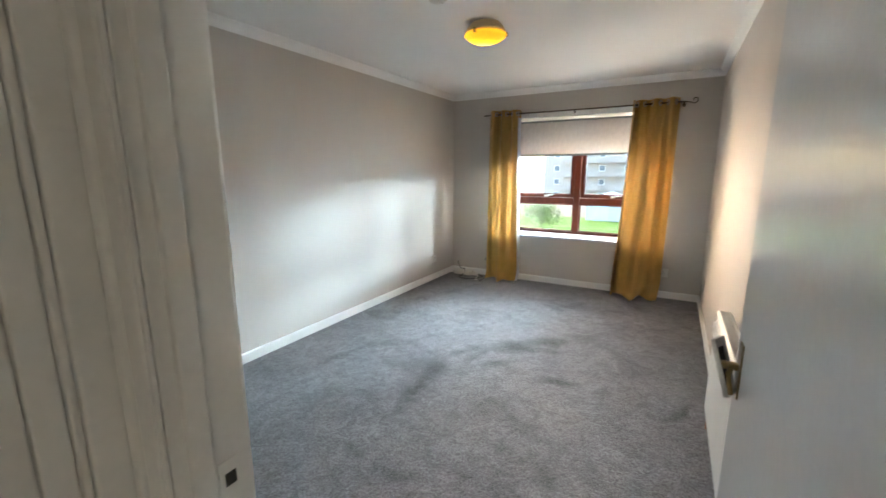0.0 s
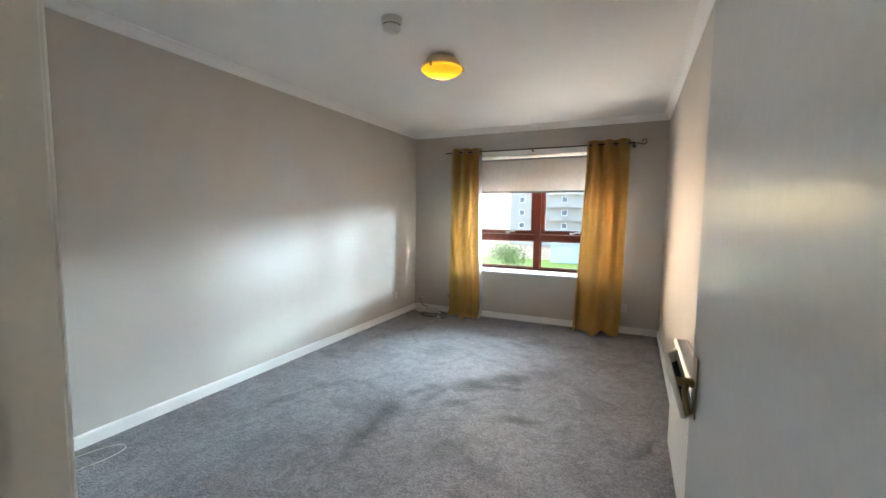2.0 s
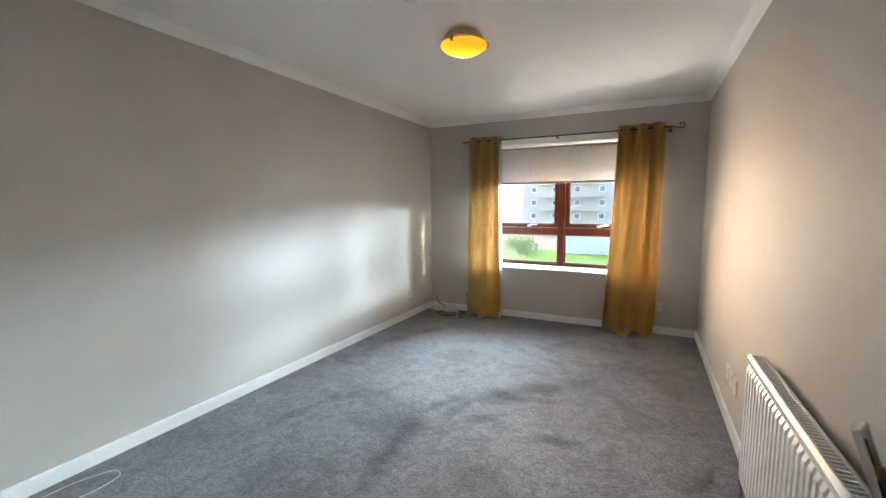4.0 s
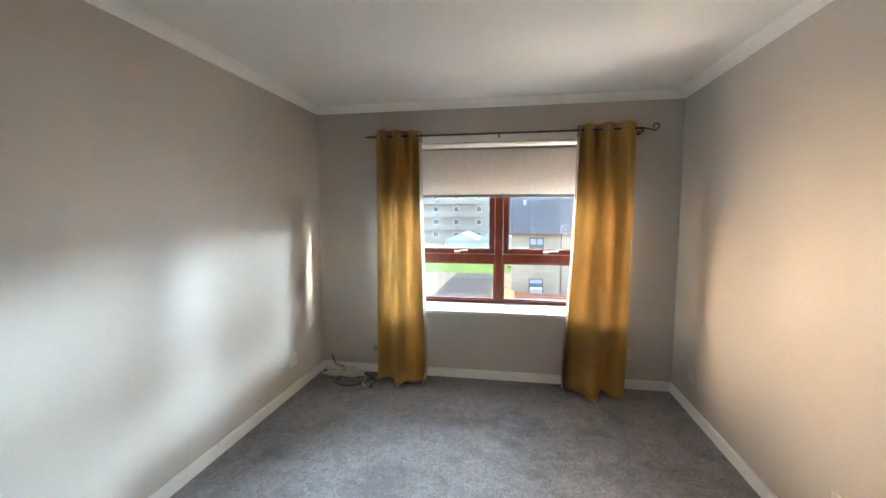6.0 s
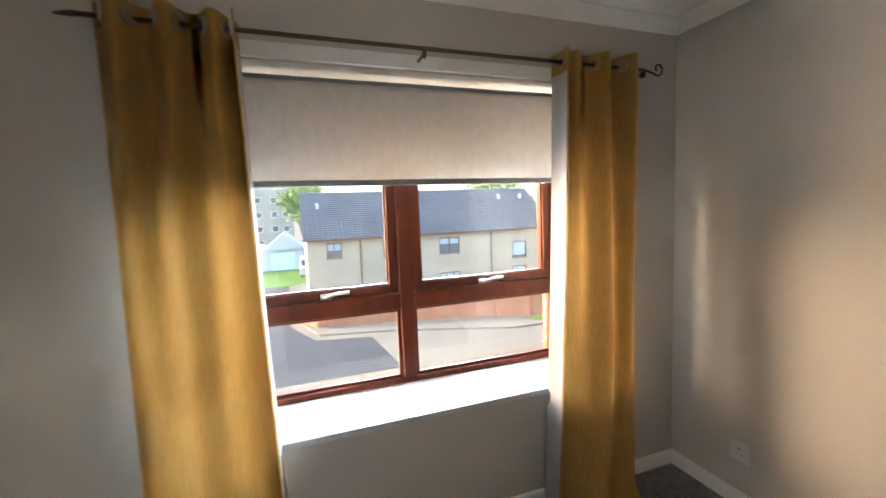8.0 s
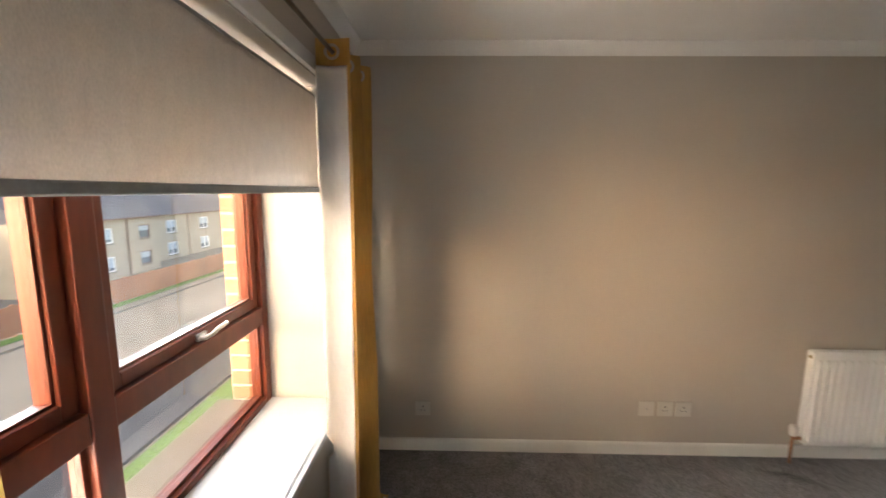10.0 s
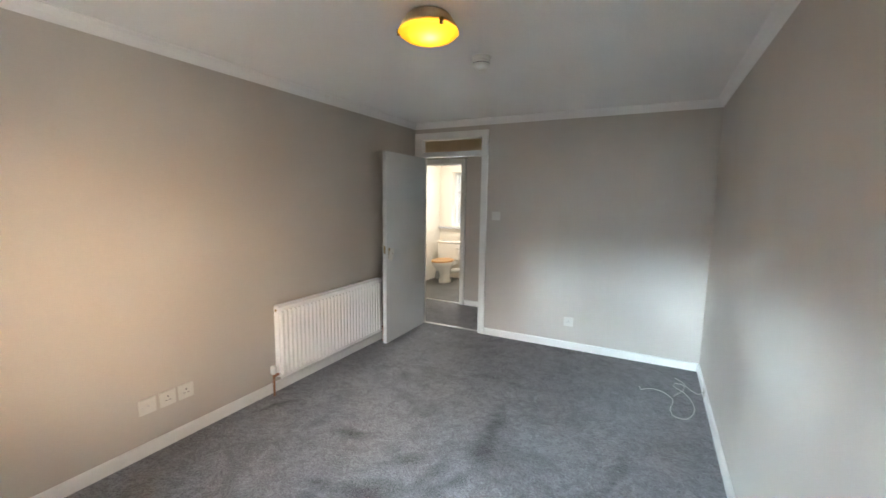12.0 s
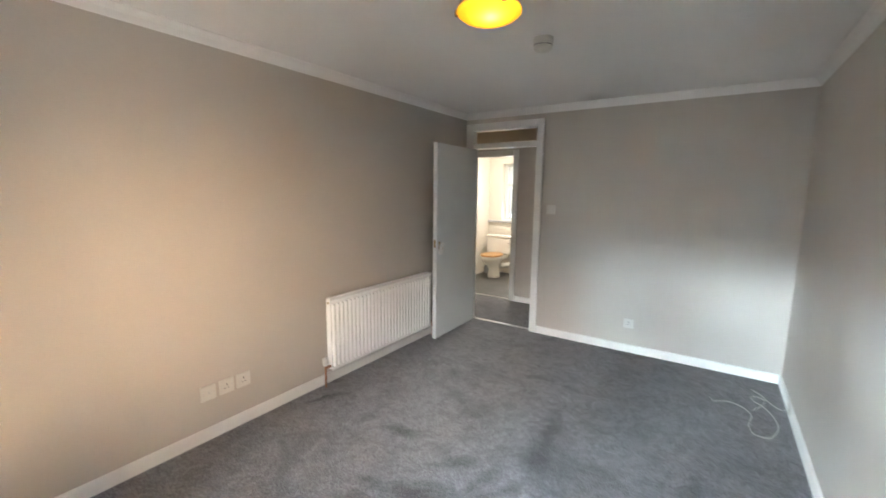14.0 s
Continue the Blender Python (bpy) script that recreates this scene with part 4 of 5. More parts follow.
# ---- sockets, switch and small fittings ----
def plate(name, centre, facing, label, category, wide=0.092, high=0.092, style="socket", group=""):
    """A wall plate; facing: the direction away from the wall."""
    c = Vector(centre)
    o = Vector(facing)
    s = Vector((0, 0, 1)).cross(o)
    m = Matrix((( s.x, o.x, 0, c.x), (s.y, o.y, 0, c.y), (0, 0, 1, c.z), (0, 0, 0, 1)))
    ob = thing(name, c, label, category, group)

    def put(nm, bm, mat):
        bmesh.ops.transform(bm, matrix=m, verts=bm.verts)
        bmesh.ops.recalc_face_normals(bm, faces=bm.faces)
        return part(nm, bm, mat, ob)
    put("faceplate", boxes((-wide / 2, wide / 2, 0.0005, 0.010, -high / 2, high / 2), bevel=0.0025), PLASTIC)
    if style == "socket":
        put("pin_hole", boxes((-0.003, 0.003, 0.0101, 0.0106, 0.008, 0.018)), DARK)
        for x in (-0.011, 0.011):
            put("pin_hole", boxes((x - 0.0035, x + 0.0035, 0.0101, 0.0106, -0.013, -0.008)), DARK)
        put("rocker", boxes((0.024, 0.034, 0.0101, 0.0135, 0.010, 0.030), bevel=0.001), PLASTIC)
    elif style == "switch":
        put("rocker", boxes((-0.009, 0.009, 0.0101, 0.0145, -0.014, 0.014), bevel=0.002), PLASTIC)
    elif style == "aerial":
        bm = bmesh.new()
        lathe(bm, [(0.006, 0.0101), (0.006, 0.016), (0.003, 0.016)], (0, 0, 0), 12, "y")
        put("aerial_jack", bm, CHROME)
    else:
        put("jack", boxes((-0.008, 0.008, 0.0101, 0.0106, -0.008, 0.006)), DARK)
    for x in (-0.03, 0.03):
        bm = bmesh.new()
        lathe(bm, [(0.003, 0.0100), (0.003, 0.0106)], (x * wide / 0.092, 0, 0), 8, "y")
        put("screw", bm, CHROME)
    return ob


for i, (y, st) in enumerate(((3.005, "aerial"), (2.893, "socket"), (2.783, "socket"))):
    plate("wall_socket", (W, y, 0.297), (-1, 0, 0), "white plastic wall socket low beside two more" if st == "socket" else "white plastic aerial plate low beside two sockets", "socket", style=st, group="row of three wall plates")
plate("wall_socket", (W, 4.36, 0.275), (-1, 0, 0), "white plastic wall socket near the window", "socket")
plate("wall_socket", (1.165, 0, 0.285), (0, 1, 0), "white plastic wall socket above the skirting", "socket")
plate("wall_socket", (0, 4.20, 0.275), (1, 0, 0), "white plastic wall socket near the window corner", "socket")
plate("wall_socket", (2.655, L, 0.285), (0, -1, 0), "white plastic wall socket beside the curtain", "socket")
plate("light_switch", (1.985, 0, 1.345), (0, 1, 0), "white plastic light switch beside the door", "switch", style="switch")
plate("telephone_box", (0.016, 0.62, 0.062), (1, 0, 0), "white telephone junction box on the skirting", "junction box", 0.08, 0.055, "phone")

outlet = thing("cable_outlet", (0.515, L, 0.22), "grey round cable outlet on the wall", "cable outlet")
bm = bmesh.new()
lathe(bm, [(0.024, -0.0005), (0.024, -0.012), (0.018, -0.016), (0.008, -0.018)], (0.515, L, 0.22), 18, "y")
part("cover", bm, material("grey_plastic", (0.32, 0.31, 0.30), 0.5), outlet)

SH = H - 0.026
smoke = thing("smoke_alarm", (1.455, 1.805, H), "round white ceiling smoke alarm", "smoke alarm")
bm = bmesh.new()
lathe(bm, [(0.055, 0.0), (0.055, -0.010), (0.050, -0.012), (0.050, -0.016), (0.053, -0.018), (0.051, -0.032), (0.040, -0.042), (0.012, -0.045), (0.001, -0.045)], (1.455, 1.805, SH), 36)
part("body", bm, PLASTIC, smoke, "", True)
part("vent_band", lathe(bmesh.new(), [(0.0512, -0.0125), (0.0512, -0.0158)], (1.455, 1.805, SH), 36), DARK, smoke)
bm = bmesh.new()
lathe(bm, [(0.008, -0.044), (0.008, -0.048), (0.005, -0.049)], (1.475, 1.825, SH), 12)
part("test_button", bm, PLASTIC, smoke)

part("mounting_box", lathe(bmesh.new(), [(0.057, 0.0), (0.057, -0.018), (0.053, -0.0255)], (1.455, 1.805, H), 36), PLASTIC, smoke)

LX, LY = 1.465, 2.44
lamp = thing("ceiling_light", (LX, LY, H), "amber glass dome ceiling light, switched on", "ceiling light")
part("base", lathe(bmesh.new(), [(0.095, 0.0), (0.108, -0.012), (0.137, -0.056), (0.138, -0.062), (0.001, -0.063)], (LX, LY, H), 40), LAMP_RIM, lamp, "", True)
bm = bmesh.new()
lathe(bm, [(0.111, -0.016), (0.142, -0.024), (0.144, -0.030), (0.135, -0.040), (0.113, -0.055), (0.080, -0.067), (0.042, -0.075), (0.001, -0.078)], (LX, LY, H - 0.048), 44)
part("dome", bm, AMBER, lamp, "amber glass dome", True)
for a in (0.4, 2.5, 4.6):
    x, y = LX + 0.142 * math.cos(a), LY + 0.142 * math.sin(a)
    part("clip", boxes((x - 0.008, x + 0.008, y - 0.008, y + 0.008, H - 0.088, H - 0.060), bevel=0.002), BRASS, lamp)
bulb = new("bulb", bpy.data.lights.new("bulb", "POINT"))
bulb.data.energy, bulb.data.color, bulb.data.shadow_soft_size = 0.04, (1.0, 0.85, 0.5), 0.018
bulb.location = (LX - 0.03, LY + 0.04, H - 0.090)


# ---- loose cables ----
def arc(cx, cy, rx, ry, a0, a1, z=0.006, n=18):
    return [(cx + rx * math.cos(radians(a0 + (a1 - a0) * i / n)), cy + ry * math.sin(radians(a0 + (a1 - a0) * i / n)), z) for i in range(n + 1)]


def smooth_line(points, steps=6):
    """A Catmull-Rom line through points."""
    p = [Vector(q) for q in points]
    p = [p[0] * 2 - p[1]] + p + [p[-1] * 2 - p[-2]]
    out = []
    for a, b, c, d in zip(p, p[1:], p[2:], p[3:]):
        for i in range(steps):
            t = i / steps
            out.append(((b * 2) + (c - a) * t + (a * 2 - b * 5 + c * 4 - d) * t * t + (b * 3 - a - c * 3 + d) * t ** 3) / 2)
    return out + [p[-2]]


phone = thing("telephone_cable", (0.25, 0.7, 0), "thin white cable lying in loops on the carpet", "cable")
bm = bmesh.new()
tube(bm, smooth_line([(0.47, 0.60, 0.004), (0.455, 0.66, 0.004), (0.42, 0.63, 0.004), (0.36, 0.60, 0.004), (0.28, 0.64, 0.004), (0.23, 0.74, 0.004), (0.25, 0.90, 0.004), (0.23, 1.01, 0.004), (0.15, 1.01, 0.004),
                      (0.095, 0.86, 0.004), (0.10, 0.70, 0.004), (0.15, 0.55, 0.004), (0.21, 0.48, 0.004), (0.20, 0.40, 0.004), (0.14, 0.42, 0.007), (0.15, 0.53, 0.010), (0.22, 0.67, 0.010)]), 0.0024, 6)
part("cable", bm, WHITE_CABLE, phone, "", True)
bm = bmesh.new()
tube(bm, smooth_line([(0.028, 0.60, 0.05), (0.05, 0.57, 0.02), (0.08, 0.50, 0.004), (0.12, 0.42, 0.004), (0.15, 0.34, 0.004), (0.20, 0.28, 0.004)]), 0.0024, 6)
part("cable", bm, WHITE_CABLE, phone, "", True)

coil = thing("cable_bundle", (0.26, 4.56, 0), "tied coil of cream cable by the skirting", "cable")
rnd = random.Random(5)
for i in range(10):
    cx, cy, rx, ry = 0.27 + rnd.uniform(-0.03, 0.03), 4.585 + rnd.uniform(-0.02, 0.02), rnd.uniform(0.13, 0.19), rnd.uniform(0.012, 0.045)
    lift, slant, turn = rnd.uniform(0.014, 0.066), rnd.uniform(-0.014, 0.014), rnd.uniform(-0.22, 0.22)
    pts = []
    for k in range(27):
        a = 2 * math.pi * k / 26
        dx, dy = rx * math.cos(a), ry * math.sin(a)
        pts.append((cx + dx * math.cos(turn) - dy * math.sin(turn), cy + dx * math.sin(turn) + dy * math.cos(turn), max(0.007, lift + slant * math.cos(a) + 0.012 * math.sin(a + i))))
    part("loop", tube(bmesh.new(), pts, 0.0055, 6), WHITE_CABLE, coil, "", True)
for x in (0.20, 0.33):
    part("tie", tube(bmesh.new(), [(x, 4.585 + 0.058 * math.cos(a), 0.037 + 0.034 * math.sin(a)) for a in [i * 0.45 for i in range(14)]], 0.003, 6), WHITE_CABLE, coil)
part("loose_end", tube(bmesh.new(), smooth_line([(0.42, 4.58, 0.03), (0.46, 4.55, 0.055), (0.50, 4.50, 0.03), (0.49, 4.44, 0.006), (0.53, 4.41, 0.006)]), 0.004, 6), WHITE_CABLE, coil, "", True)

black = thing("black_cable", (0.35, 4.5, 0), "black power cable curled on the carpet", "cable")
bm = bmesh.new()
tube(bm, [(0.10, 4.70, 0.16), (0.13, 4.68, 0.10), (0.16, 4.66, 0.075), (0.24, 4.64, 0.07)] + [(0.27, 4.58, 0.04), (0.25, 4.50, 0.008)] + arc(0.36, 4.46, 0.115, 0.075, 150, 330, 0.008) + [(0.50, 4.50, 0.008), (0.54, 4.57, 0.01), (0.42, 4.63, 0.03), (0.32, 4.66, 0.06)], 0.0055, 8)
part("cable", bm, BLACK_CABLE, black, "", True)
bm = bmesh.new()
tube(bm, [(0.56, 4.56, 0.01), (0.585, 4.50, 0.007), (0.575, 4.44, 0.007), (0.58, 4.40, 0.007)], 0.0055, 8)
tube(bm, [(0.58, 4.405, 0.009), (0.582, 4.375, 0.009)], 0.010, 8)
part("plug_end", bm, BLACK_CABLE, black, "", True)

# ---- outdoors ----
def sheet(points, z):
    bm = bmesh.new()
    bm.faces.new([bm.verts.new((x, y, z)) for x, y in points])
    bmesh.ops.recalc_face_normals(bm, faces=bm.faces)
    return bm


def strip(points, width, z0, z1):
    """A raised band of given width along a line of points."""
    bm = bmesh.new()
    pts = [Vector((x, y, 0)) for x, y in points]
    rows = []
    for i, p in enumerate(pts):
        d = (pts[min(i + 1, len(pts) - 1)] - pts[max(i - 1, 0)]).normalized()
        s = Vector((-d.y, d.x, 0)) * width
        rows.append([bm.verts.new((*(p + s * k).xy, z)) for k, z in ((0, z0), (0, z1), (1, z1), (1, z0))])
    for a, b in zip(rows, rows[1:]):
        for j in range(3):
            bm.faces.new((a[j], a[j + 1], b[j + 1], b[j]))
    bmesh.ops.recalc_face_normals(bm, faces=bm.faces)
    return bm


G = GROUND
structure("ground", slab(-600, 600, -600, 900, G - 0.5, G, plane="xy"), PAVING, "pale concrete paved ground", "ground")
structure("road", sheet([(-60, 14.1), (-60, 19), (-6, 22), (-4.5, 30), (-4, 60), (0.2, 60), (0.0, 34), (0.4, 28.5), (1.6, 25.2), (4.5, 24.5), (5.5, 14.1)], G + 0.006), ASPHALT, "worn grey asphalt road", "road")
structure("lawn_near", sheet([(-40, 6.6), (-40, 12.0), (60, 12.0), (60, 6.6)], G + 0.01), GRASS, "mown grass beside the building", "lawn")
structure("lawn_far", sheet([(-40, 46), (-40, 60), (2.2, 60), (2.2, 46), (0.4, 44), (-4.5, 44.5)], G + 0.012), GRASS, "sunlit mown grass", "lawn")
structure("pavement_far", strip([(1.0, 32.0), (0.9, 29), (1.9, 25.9), (6, 24.9), (12, 22.4), (60, 21.0)], 1.0, G, G + 0.1), PAVING, "concrete pavement with kerb", "pavement")
structure("verge", strip([(13.5, 23.0), (30.0, 22.6), (60, 22.0)], 0.6, G + 0.1, G + 0.13), GRASS, "narrow grass verge under the fence", "lawn")
structure("pavement_near", strip([(-40, 12.1), (60, 12.1)], 1.9, G, G + 0.1), ASPHALT, "grey asphalt path with kerb", "pavement")

# the building itself, outside the room: an unseen shell added to block light
structure("own_wall_below", slab(-14, 16, G, -0.12, 4.9, OUT), BUFF, "brick wall of the building below the flat", "wall")
structure("own_wall_above", slab(-14, 16, H, 2.9, 4.9, OUT), BUFF, "brick wall of the building above the window", "wall")
structure("own_wall_beside", slab(-14, 16, -0.12, H, 5.14, OUT, [(WX0 - 0.11, WX1 + 0.11, WZ0 - 0.02, WZ1 + 0.01)]), BUFF, "brick outer leaf of the building", "wall")
structure("own_roof", slab(-14, 16, BY - 0.4, 5.6, 2.9, 3.1, plane="xy"), ROOF_TILE, "unseen roof slab added over the flat", "roof")
structure("own_wall_rear", slab(-14, 16, G, 2.9, BY - 0.5, BY - 0.26, [(3.28, 3.92, 0.98, 2.04)]), BUFF, "unseen brick rear wall added to the building", "wall")
structure("own_wall_end", slab(BY - 0.26, 4.9, G, 2.9, -14, -13.7, plane="yz"), BUFF, "unseen brick end wall added to the building", "wall")
structure("own_wall_end_2", slab(BY - 0.26, 4.9, G, 2.9, 15.7, 16, plane="yz"), BUFF, "unseen brick end wall added to the building", "wall")


def far_window(parent, x0, x1, y, z0, z1, frame_mat, mullions=1, sky_share=0.0):
    w = part("window_frame", boxes((x0, x0 + 0.07, y - 0.05, y + 0.08, z0, z1), (x1 - 0.07, x1, y - 0.05, y + 0.08, z0, z1), (x0 + 0.07, x1 - 0.07, y - 0.05, y + 0.08, z0, z0 + 0.08), (x0 + 0.07, x1 - 0.07, y - 0.05, y + 0.08, z1 - 0.08, z1),
                                   *[(x0 + (x1 - x0) * (i + 1) / (mullions + 1) - 0.035, x0 + (x1 - x0) * (i + 1) / (mullions + 1) + 0.035, y - 0.05, y + 0.08, z0 + 0.08, z1 - 0.08) for i in range(mullions)]), frame_mat, parent)
    part("pane", boxes((x0 + 0.05, x1 - 0.05, y + 0.02, y + 0.04, z0 + 0.05, z1 - 0.05)), DARK_GLASS, w)
    part("sill", boxes((x0 - 0.08, x1 + 0.08, y - 0.09, y + 0.02, z0 - 0.10, z0 - 0.003)), PAVING, w)
    if sky_share:
        # panel before the glass, coloured as the sky it reflects
        part("pane_reflection", boxes((x0 + 0.08, x1 - 0.08, y + 0.0, y + 0.015, z1 - 0.08 - (z1 - z0 - 0.16) * sky_share, z1 - 0.08)), PANE_REFLECTION, w, "pale blue panel painted as sky reflected in the glass")


def house(name_label, x0, x1, y, eaves, depth, rise, wins, pipes=(), chimneys=(), vents=()):
    ob = thing("house", ((x0 + x1) / 2, y, G), name_label, "house", "row of houses")
    part("wall", slab(x0, x1, G, eaves, y, y + 0.3, [(a, b, c, d) for a, b, c, d, *_ in wins]), BUFF, ob, "buff brick front wall")
    part("wall", slab(y + 0.3, y + depth, G, eaves, x0, x0 + 0.3, plane="yz"), BUFF, ob)
    part("wall", slab(y + 0.3, y + depth, G, eaves, x1 - 0.3, x1, plane="yz"), BUFF, ob)
    part("wall", slab(x0 + 0.3, x1 - 0.3, G, eaves, y + depth - 0.3, y + depth), BUFF, ob)
    # pitched roof in stepped courses of tiles
    bm = bmesh.new()
    n = 22
    half = depth / 2 + 0.35
    for face in (0, 1):
        for i in range(n):
            u0, u1 = i / n, (i + 1.0) / n
            ya, yb = -0.35 + half * u0, -0.35 + half * u1
            za, zb = eaves + rise * u0, eaves + rise * u1
            if face:
                ya, yb = depth - ya, depth - yb
            q = [(x0 - 0.2, y + ya, za + 0.05), (x1 + 0.2, y + ya, za + 0.05), (x1 + 0.2, y + yb, zb), (x0 - 0.2, y + yb, zb), (x0 - 0.2, y + ya, za - 0.03), (x1 + 0.2, y + ya, za - 0.03)]
            v = [bm.verts.new(c) for c in q]
            bm.faces.new(v[:4]), bm.faces.new((v[4], v[5], v[1], v[0]))
    for x in (x0 + 0.02, x1 - 0.02):
        bm.faces.new([bm.verts.new(c) for c in ((x, y, eaves - 0.02), (x, y + depth, eaves - 0.02), (x, y + depth / 2, eaves + rise - 0.1))])
    roof = part("roof", bm, ROOF_TILE, ob, "grey-brown tiled pitched roof")
    # raised ribs of the interlocking tiles
    bm = bmesh.new()
    k = int((x1 - x0) / 0.33)
    dy, dz = half, rise
    for i in range(k + 1):
        x = x0 - 0.15 + i * 0.33
        v = [bm.verts.new(c) for c in ((x, y - 0.35, eaves + 0.055), (x + 0.05, y - 0.35, eaves + 0.09), (x + 0.10, y - 0.35, eaves + 0.055), (x, y + depth / 2, eaves + rise + 0.01), (x + 0.05, y + depth / 2, eaves + rise + 0.045), (x + 0.10, y + depth / 2, eaves + rise + 0.01))]
        bm.faces.new((v[0], v[1], v[4], v[3])), bm.faces.new((v[1], v[2], v[5], v[4]))
    part("tile_ribs", bm, ROOF_TILE, roof)
    part("gutter", boxes((x0 - 0.2, x1 + 0.2, y - 0.46, y - 0.34, eaves - 0.10, eaves + 0.0), bevel=0.02), BROWN_FRAME, ob)
    for a, b, c, d, fm, mul, sky_share in wins:
        far_window(ob, a, b, y + 0.08, c, d, fm, mul, sky_share)
    for x in pipes:
        part("downpipe", tube(bmesh.new(), [(x, y - 0.06, G), (x, y - 0.06, eaves - 0.08)], 0.045, 8), BROWN_FRAME, ob)
    for x in chimneys:
        part("chimney", boxes((x - 0.35, x + 0.35, y + depth / 2 - 0.4, y + depth / 2 + 0.4, eaves + rise - 0.3, eaves + rise + 1.1)), BUFF, roof)
    for x, u in vents:
        yv, zv = y - 0.35 + half * u, eaves + rise * u
        part("roof_vent", boxes((x - 0.1, x + 0.1, yv - 0.1, yv + 0.05, zv, zv + 0.42), bevel=0.02), SHED_WHITE, roof)
    return ob


BF, WF = BROWN_FRAME, WHITE_FRAME
house("two-storey buff brick house with grey-brown tiled roof", 1.6, 21.0, 32.0, -0.15, 9.0, 3.4,
      [(2.9, 3.95, -1.5, -0.45, BF, 1, 0.5), (2.9, 3.95, -4.4, -3.5, BF, 0, 0.4), (6.85, 8.45, -1.65, -0.5, BF, 1, 0.6), (6.85, 8.45, -4.4, -3.2, BF, 2, 0.95),
       (11.1, 12.75, -1.75, -0.55, BF, 1, 0.4), (11.1, 12.75, -4.5, -3.2, BF, 2, 0.95), (17.3, 18.6, -2.5, -1.2, BF, 0, 0.92), (17.3, 18.6, -5.0 + 0.55, -3.7 + 0.5, BF, 0, 0.55)],
      (5.2, 15.4, 20.8), (10.2,), ((2.6, 0.62), (17.8, 0.72), (19.9, 0.72)))
house("two-storey buff brick house set forward, in haze", 24.0, 34.5, 29.0, -0.6, 8.0, 2.6,
      [(24.6, 25.9, -2.5, -1.2, BF, 1, 0.7), (24.6, 25.9, -4.6, -3.4, BF, 1, 0.9), (28.6, 29.9, -2.4, -1.3, WF, 1, 0.8), (28.6, 29.9, -4.5, -3.4, WF, 1, 0.8), (32.4, 33.6, -2.4, -1.3, BF, 0, 0.4), (32.4, 33.6, -4.5, -3.4, BF, 0, 0.5)],
      (31.2,), (29.0,))
house("two-storey buff brick house at the end of the row", 37.0, 52.0, 31.0, -0.8, 8.0, 2.6,
      [(38.4, 39.8, -2.6, -1.4, WF, 1, 0.6), (38.4, 39.8, -4.7, -3.5, WF, 1, 0.6), (43.5, 45.0, -2.6, -1.4, WF, 1, 0.6), (43.5, 45.0, -4.7, -3.5, WF, 1, 0.6)], (41.5,), (44.0,))

# boarded fence in front of the houses
FLINE = [(0.9, 31.2), (1.15, 28.6), (1.9, 27.4), (5.0, 26.8), (10.0, 25.6), (14.0, 24.0), (30.0, 23.2), (55.0, 22.8)]
fence = thing("garden_fence", (8, 26, G), "red-brown vertical board garden fence", "fence")


def along(line, step):
    out = []
    for (xa, ya), (xb, yb) in zip(line, line[1:]):
        n = max(1, int(math.hypot(xb - xa, yb - ya) / step))
        out += [(xa + (xb - xa) * i / n, ya + (yb - ya) * i / n, math.atan2(yb - ya, xb - xa)) for i in range(n)]
    return out


board_mesh = None
spots = along(FLINE, 0.155)
rest = bmesh.new()
for i, (x, y, a) in enumerate(spots):
    if i < 150:
        if board_mesh is None:
            bm = boxes((-0.07, 0.07, -0.011, 0.011, 0.1, 1.45))
            board_mesh = bpy.data.meshes.new("board")
            bm.to_mesh(board_mesh)
            bm.free()
            board_mesh.materials.append(FENCE)
        ob = new("board", board_mesh)
        ob.parent = fence
        ob.matrix_basis = Matrix.Translation((x - 8, y - 26, random.uniform(-0.02, 0.02))) @ Matrix.Rotation(a, 4, "Z")
    else:
        box(rest, -0.07, 0.07, -0.011, 0.011, G + 0.1, G + 1.45, turn=Matrix.Translation((x, y, 0)) @ Matrix.Rotation(a, 4, "Z"))
tagged(part("far_boards", rest, FENCE, fence), kind="stuff")
for x, y, a in along(FLINE, 1.8):
    part("post", box(bmesh.new(), -0.05, 0.05, 0.02, 0.12, G, G + 1.5, turn=Matrix.Translation((x, y, 0)) @ Matrix.Rotation(a, 4, "Z")), FENCE, fence)
for (xa, ya), (xb, yb) in zip(FLINE, FLINE[1:]):
    for z in (0.4, 1.15):
        part("rail", tube(bmesh.new(), [(xa, ya + 0.03, G + z), (xb, yb + 0.03, G + z)], 0.035, 4), FENCE, fence)

# garages and block of flats at the end of the side road
garage = thing("garage", (-3.5, 57, G), "white sheet-metal garage with shallow pitched roof", "garage")
part("wall", slab(-7.5, 1.6, G, G + 2.6, 57, 57.2, [(-6.6, -4.6, G - 1, G + 2.2), (-2.2, 0.6, G - 1, G + 2.2)]), SHED_WHITE, garage)
part("garage_door", boxes((-6.6, -4.6, 57.06, 57.12, G, G + 2.2), bevel=0.02), material("pale_blue_metal", (0.45, 0.60, 0.66), 0.5), garage, "pale blue garage door")
part("garage_door", boxes((-2.2, 0.6, 57.06, 57.12, G, G + 2.2), bevel=0.02), material("pale_blue_metal_2", (0.50, 0.64, 0.68), 0.5), garage, "pale blue garage door")
bm = bmesh.new()
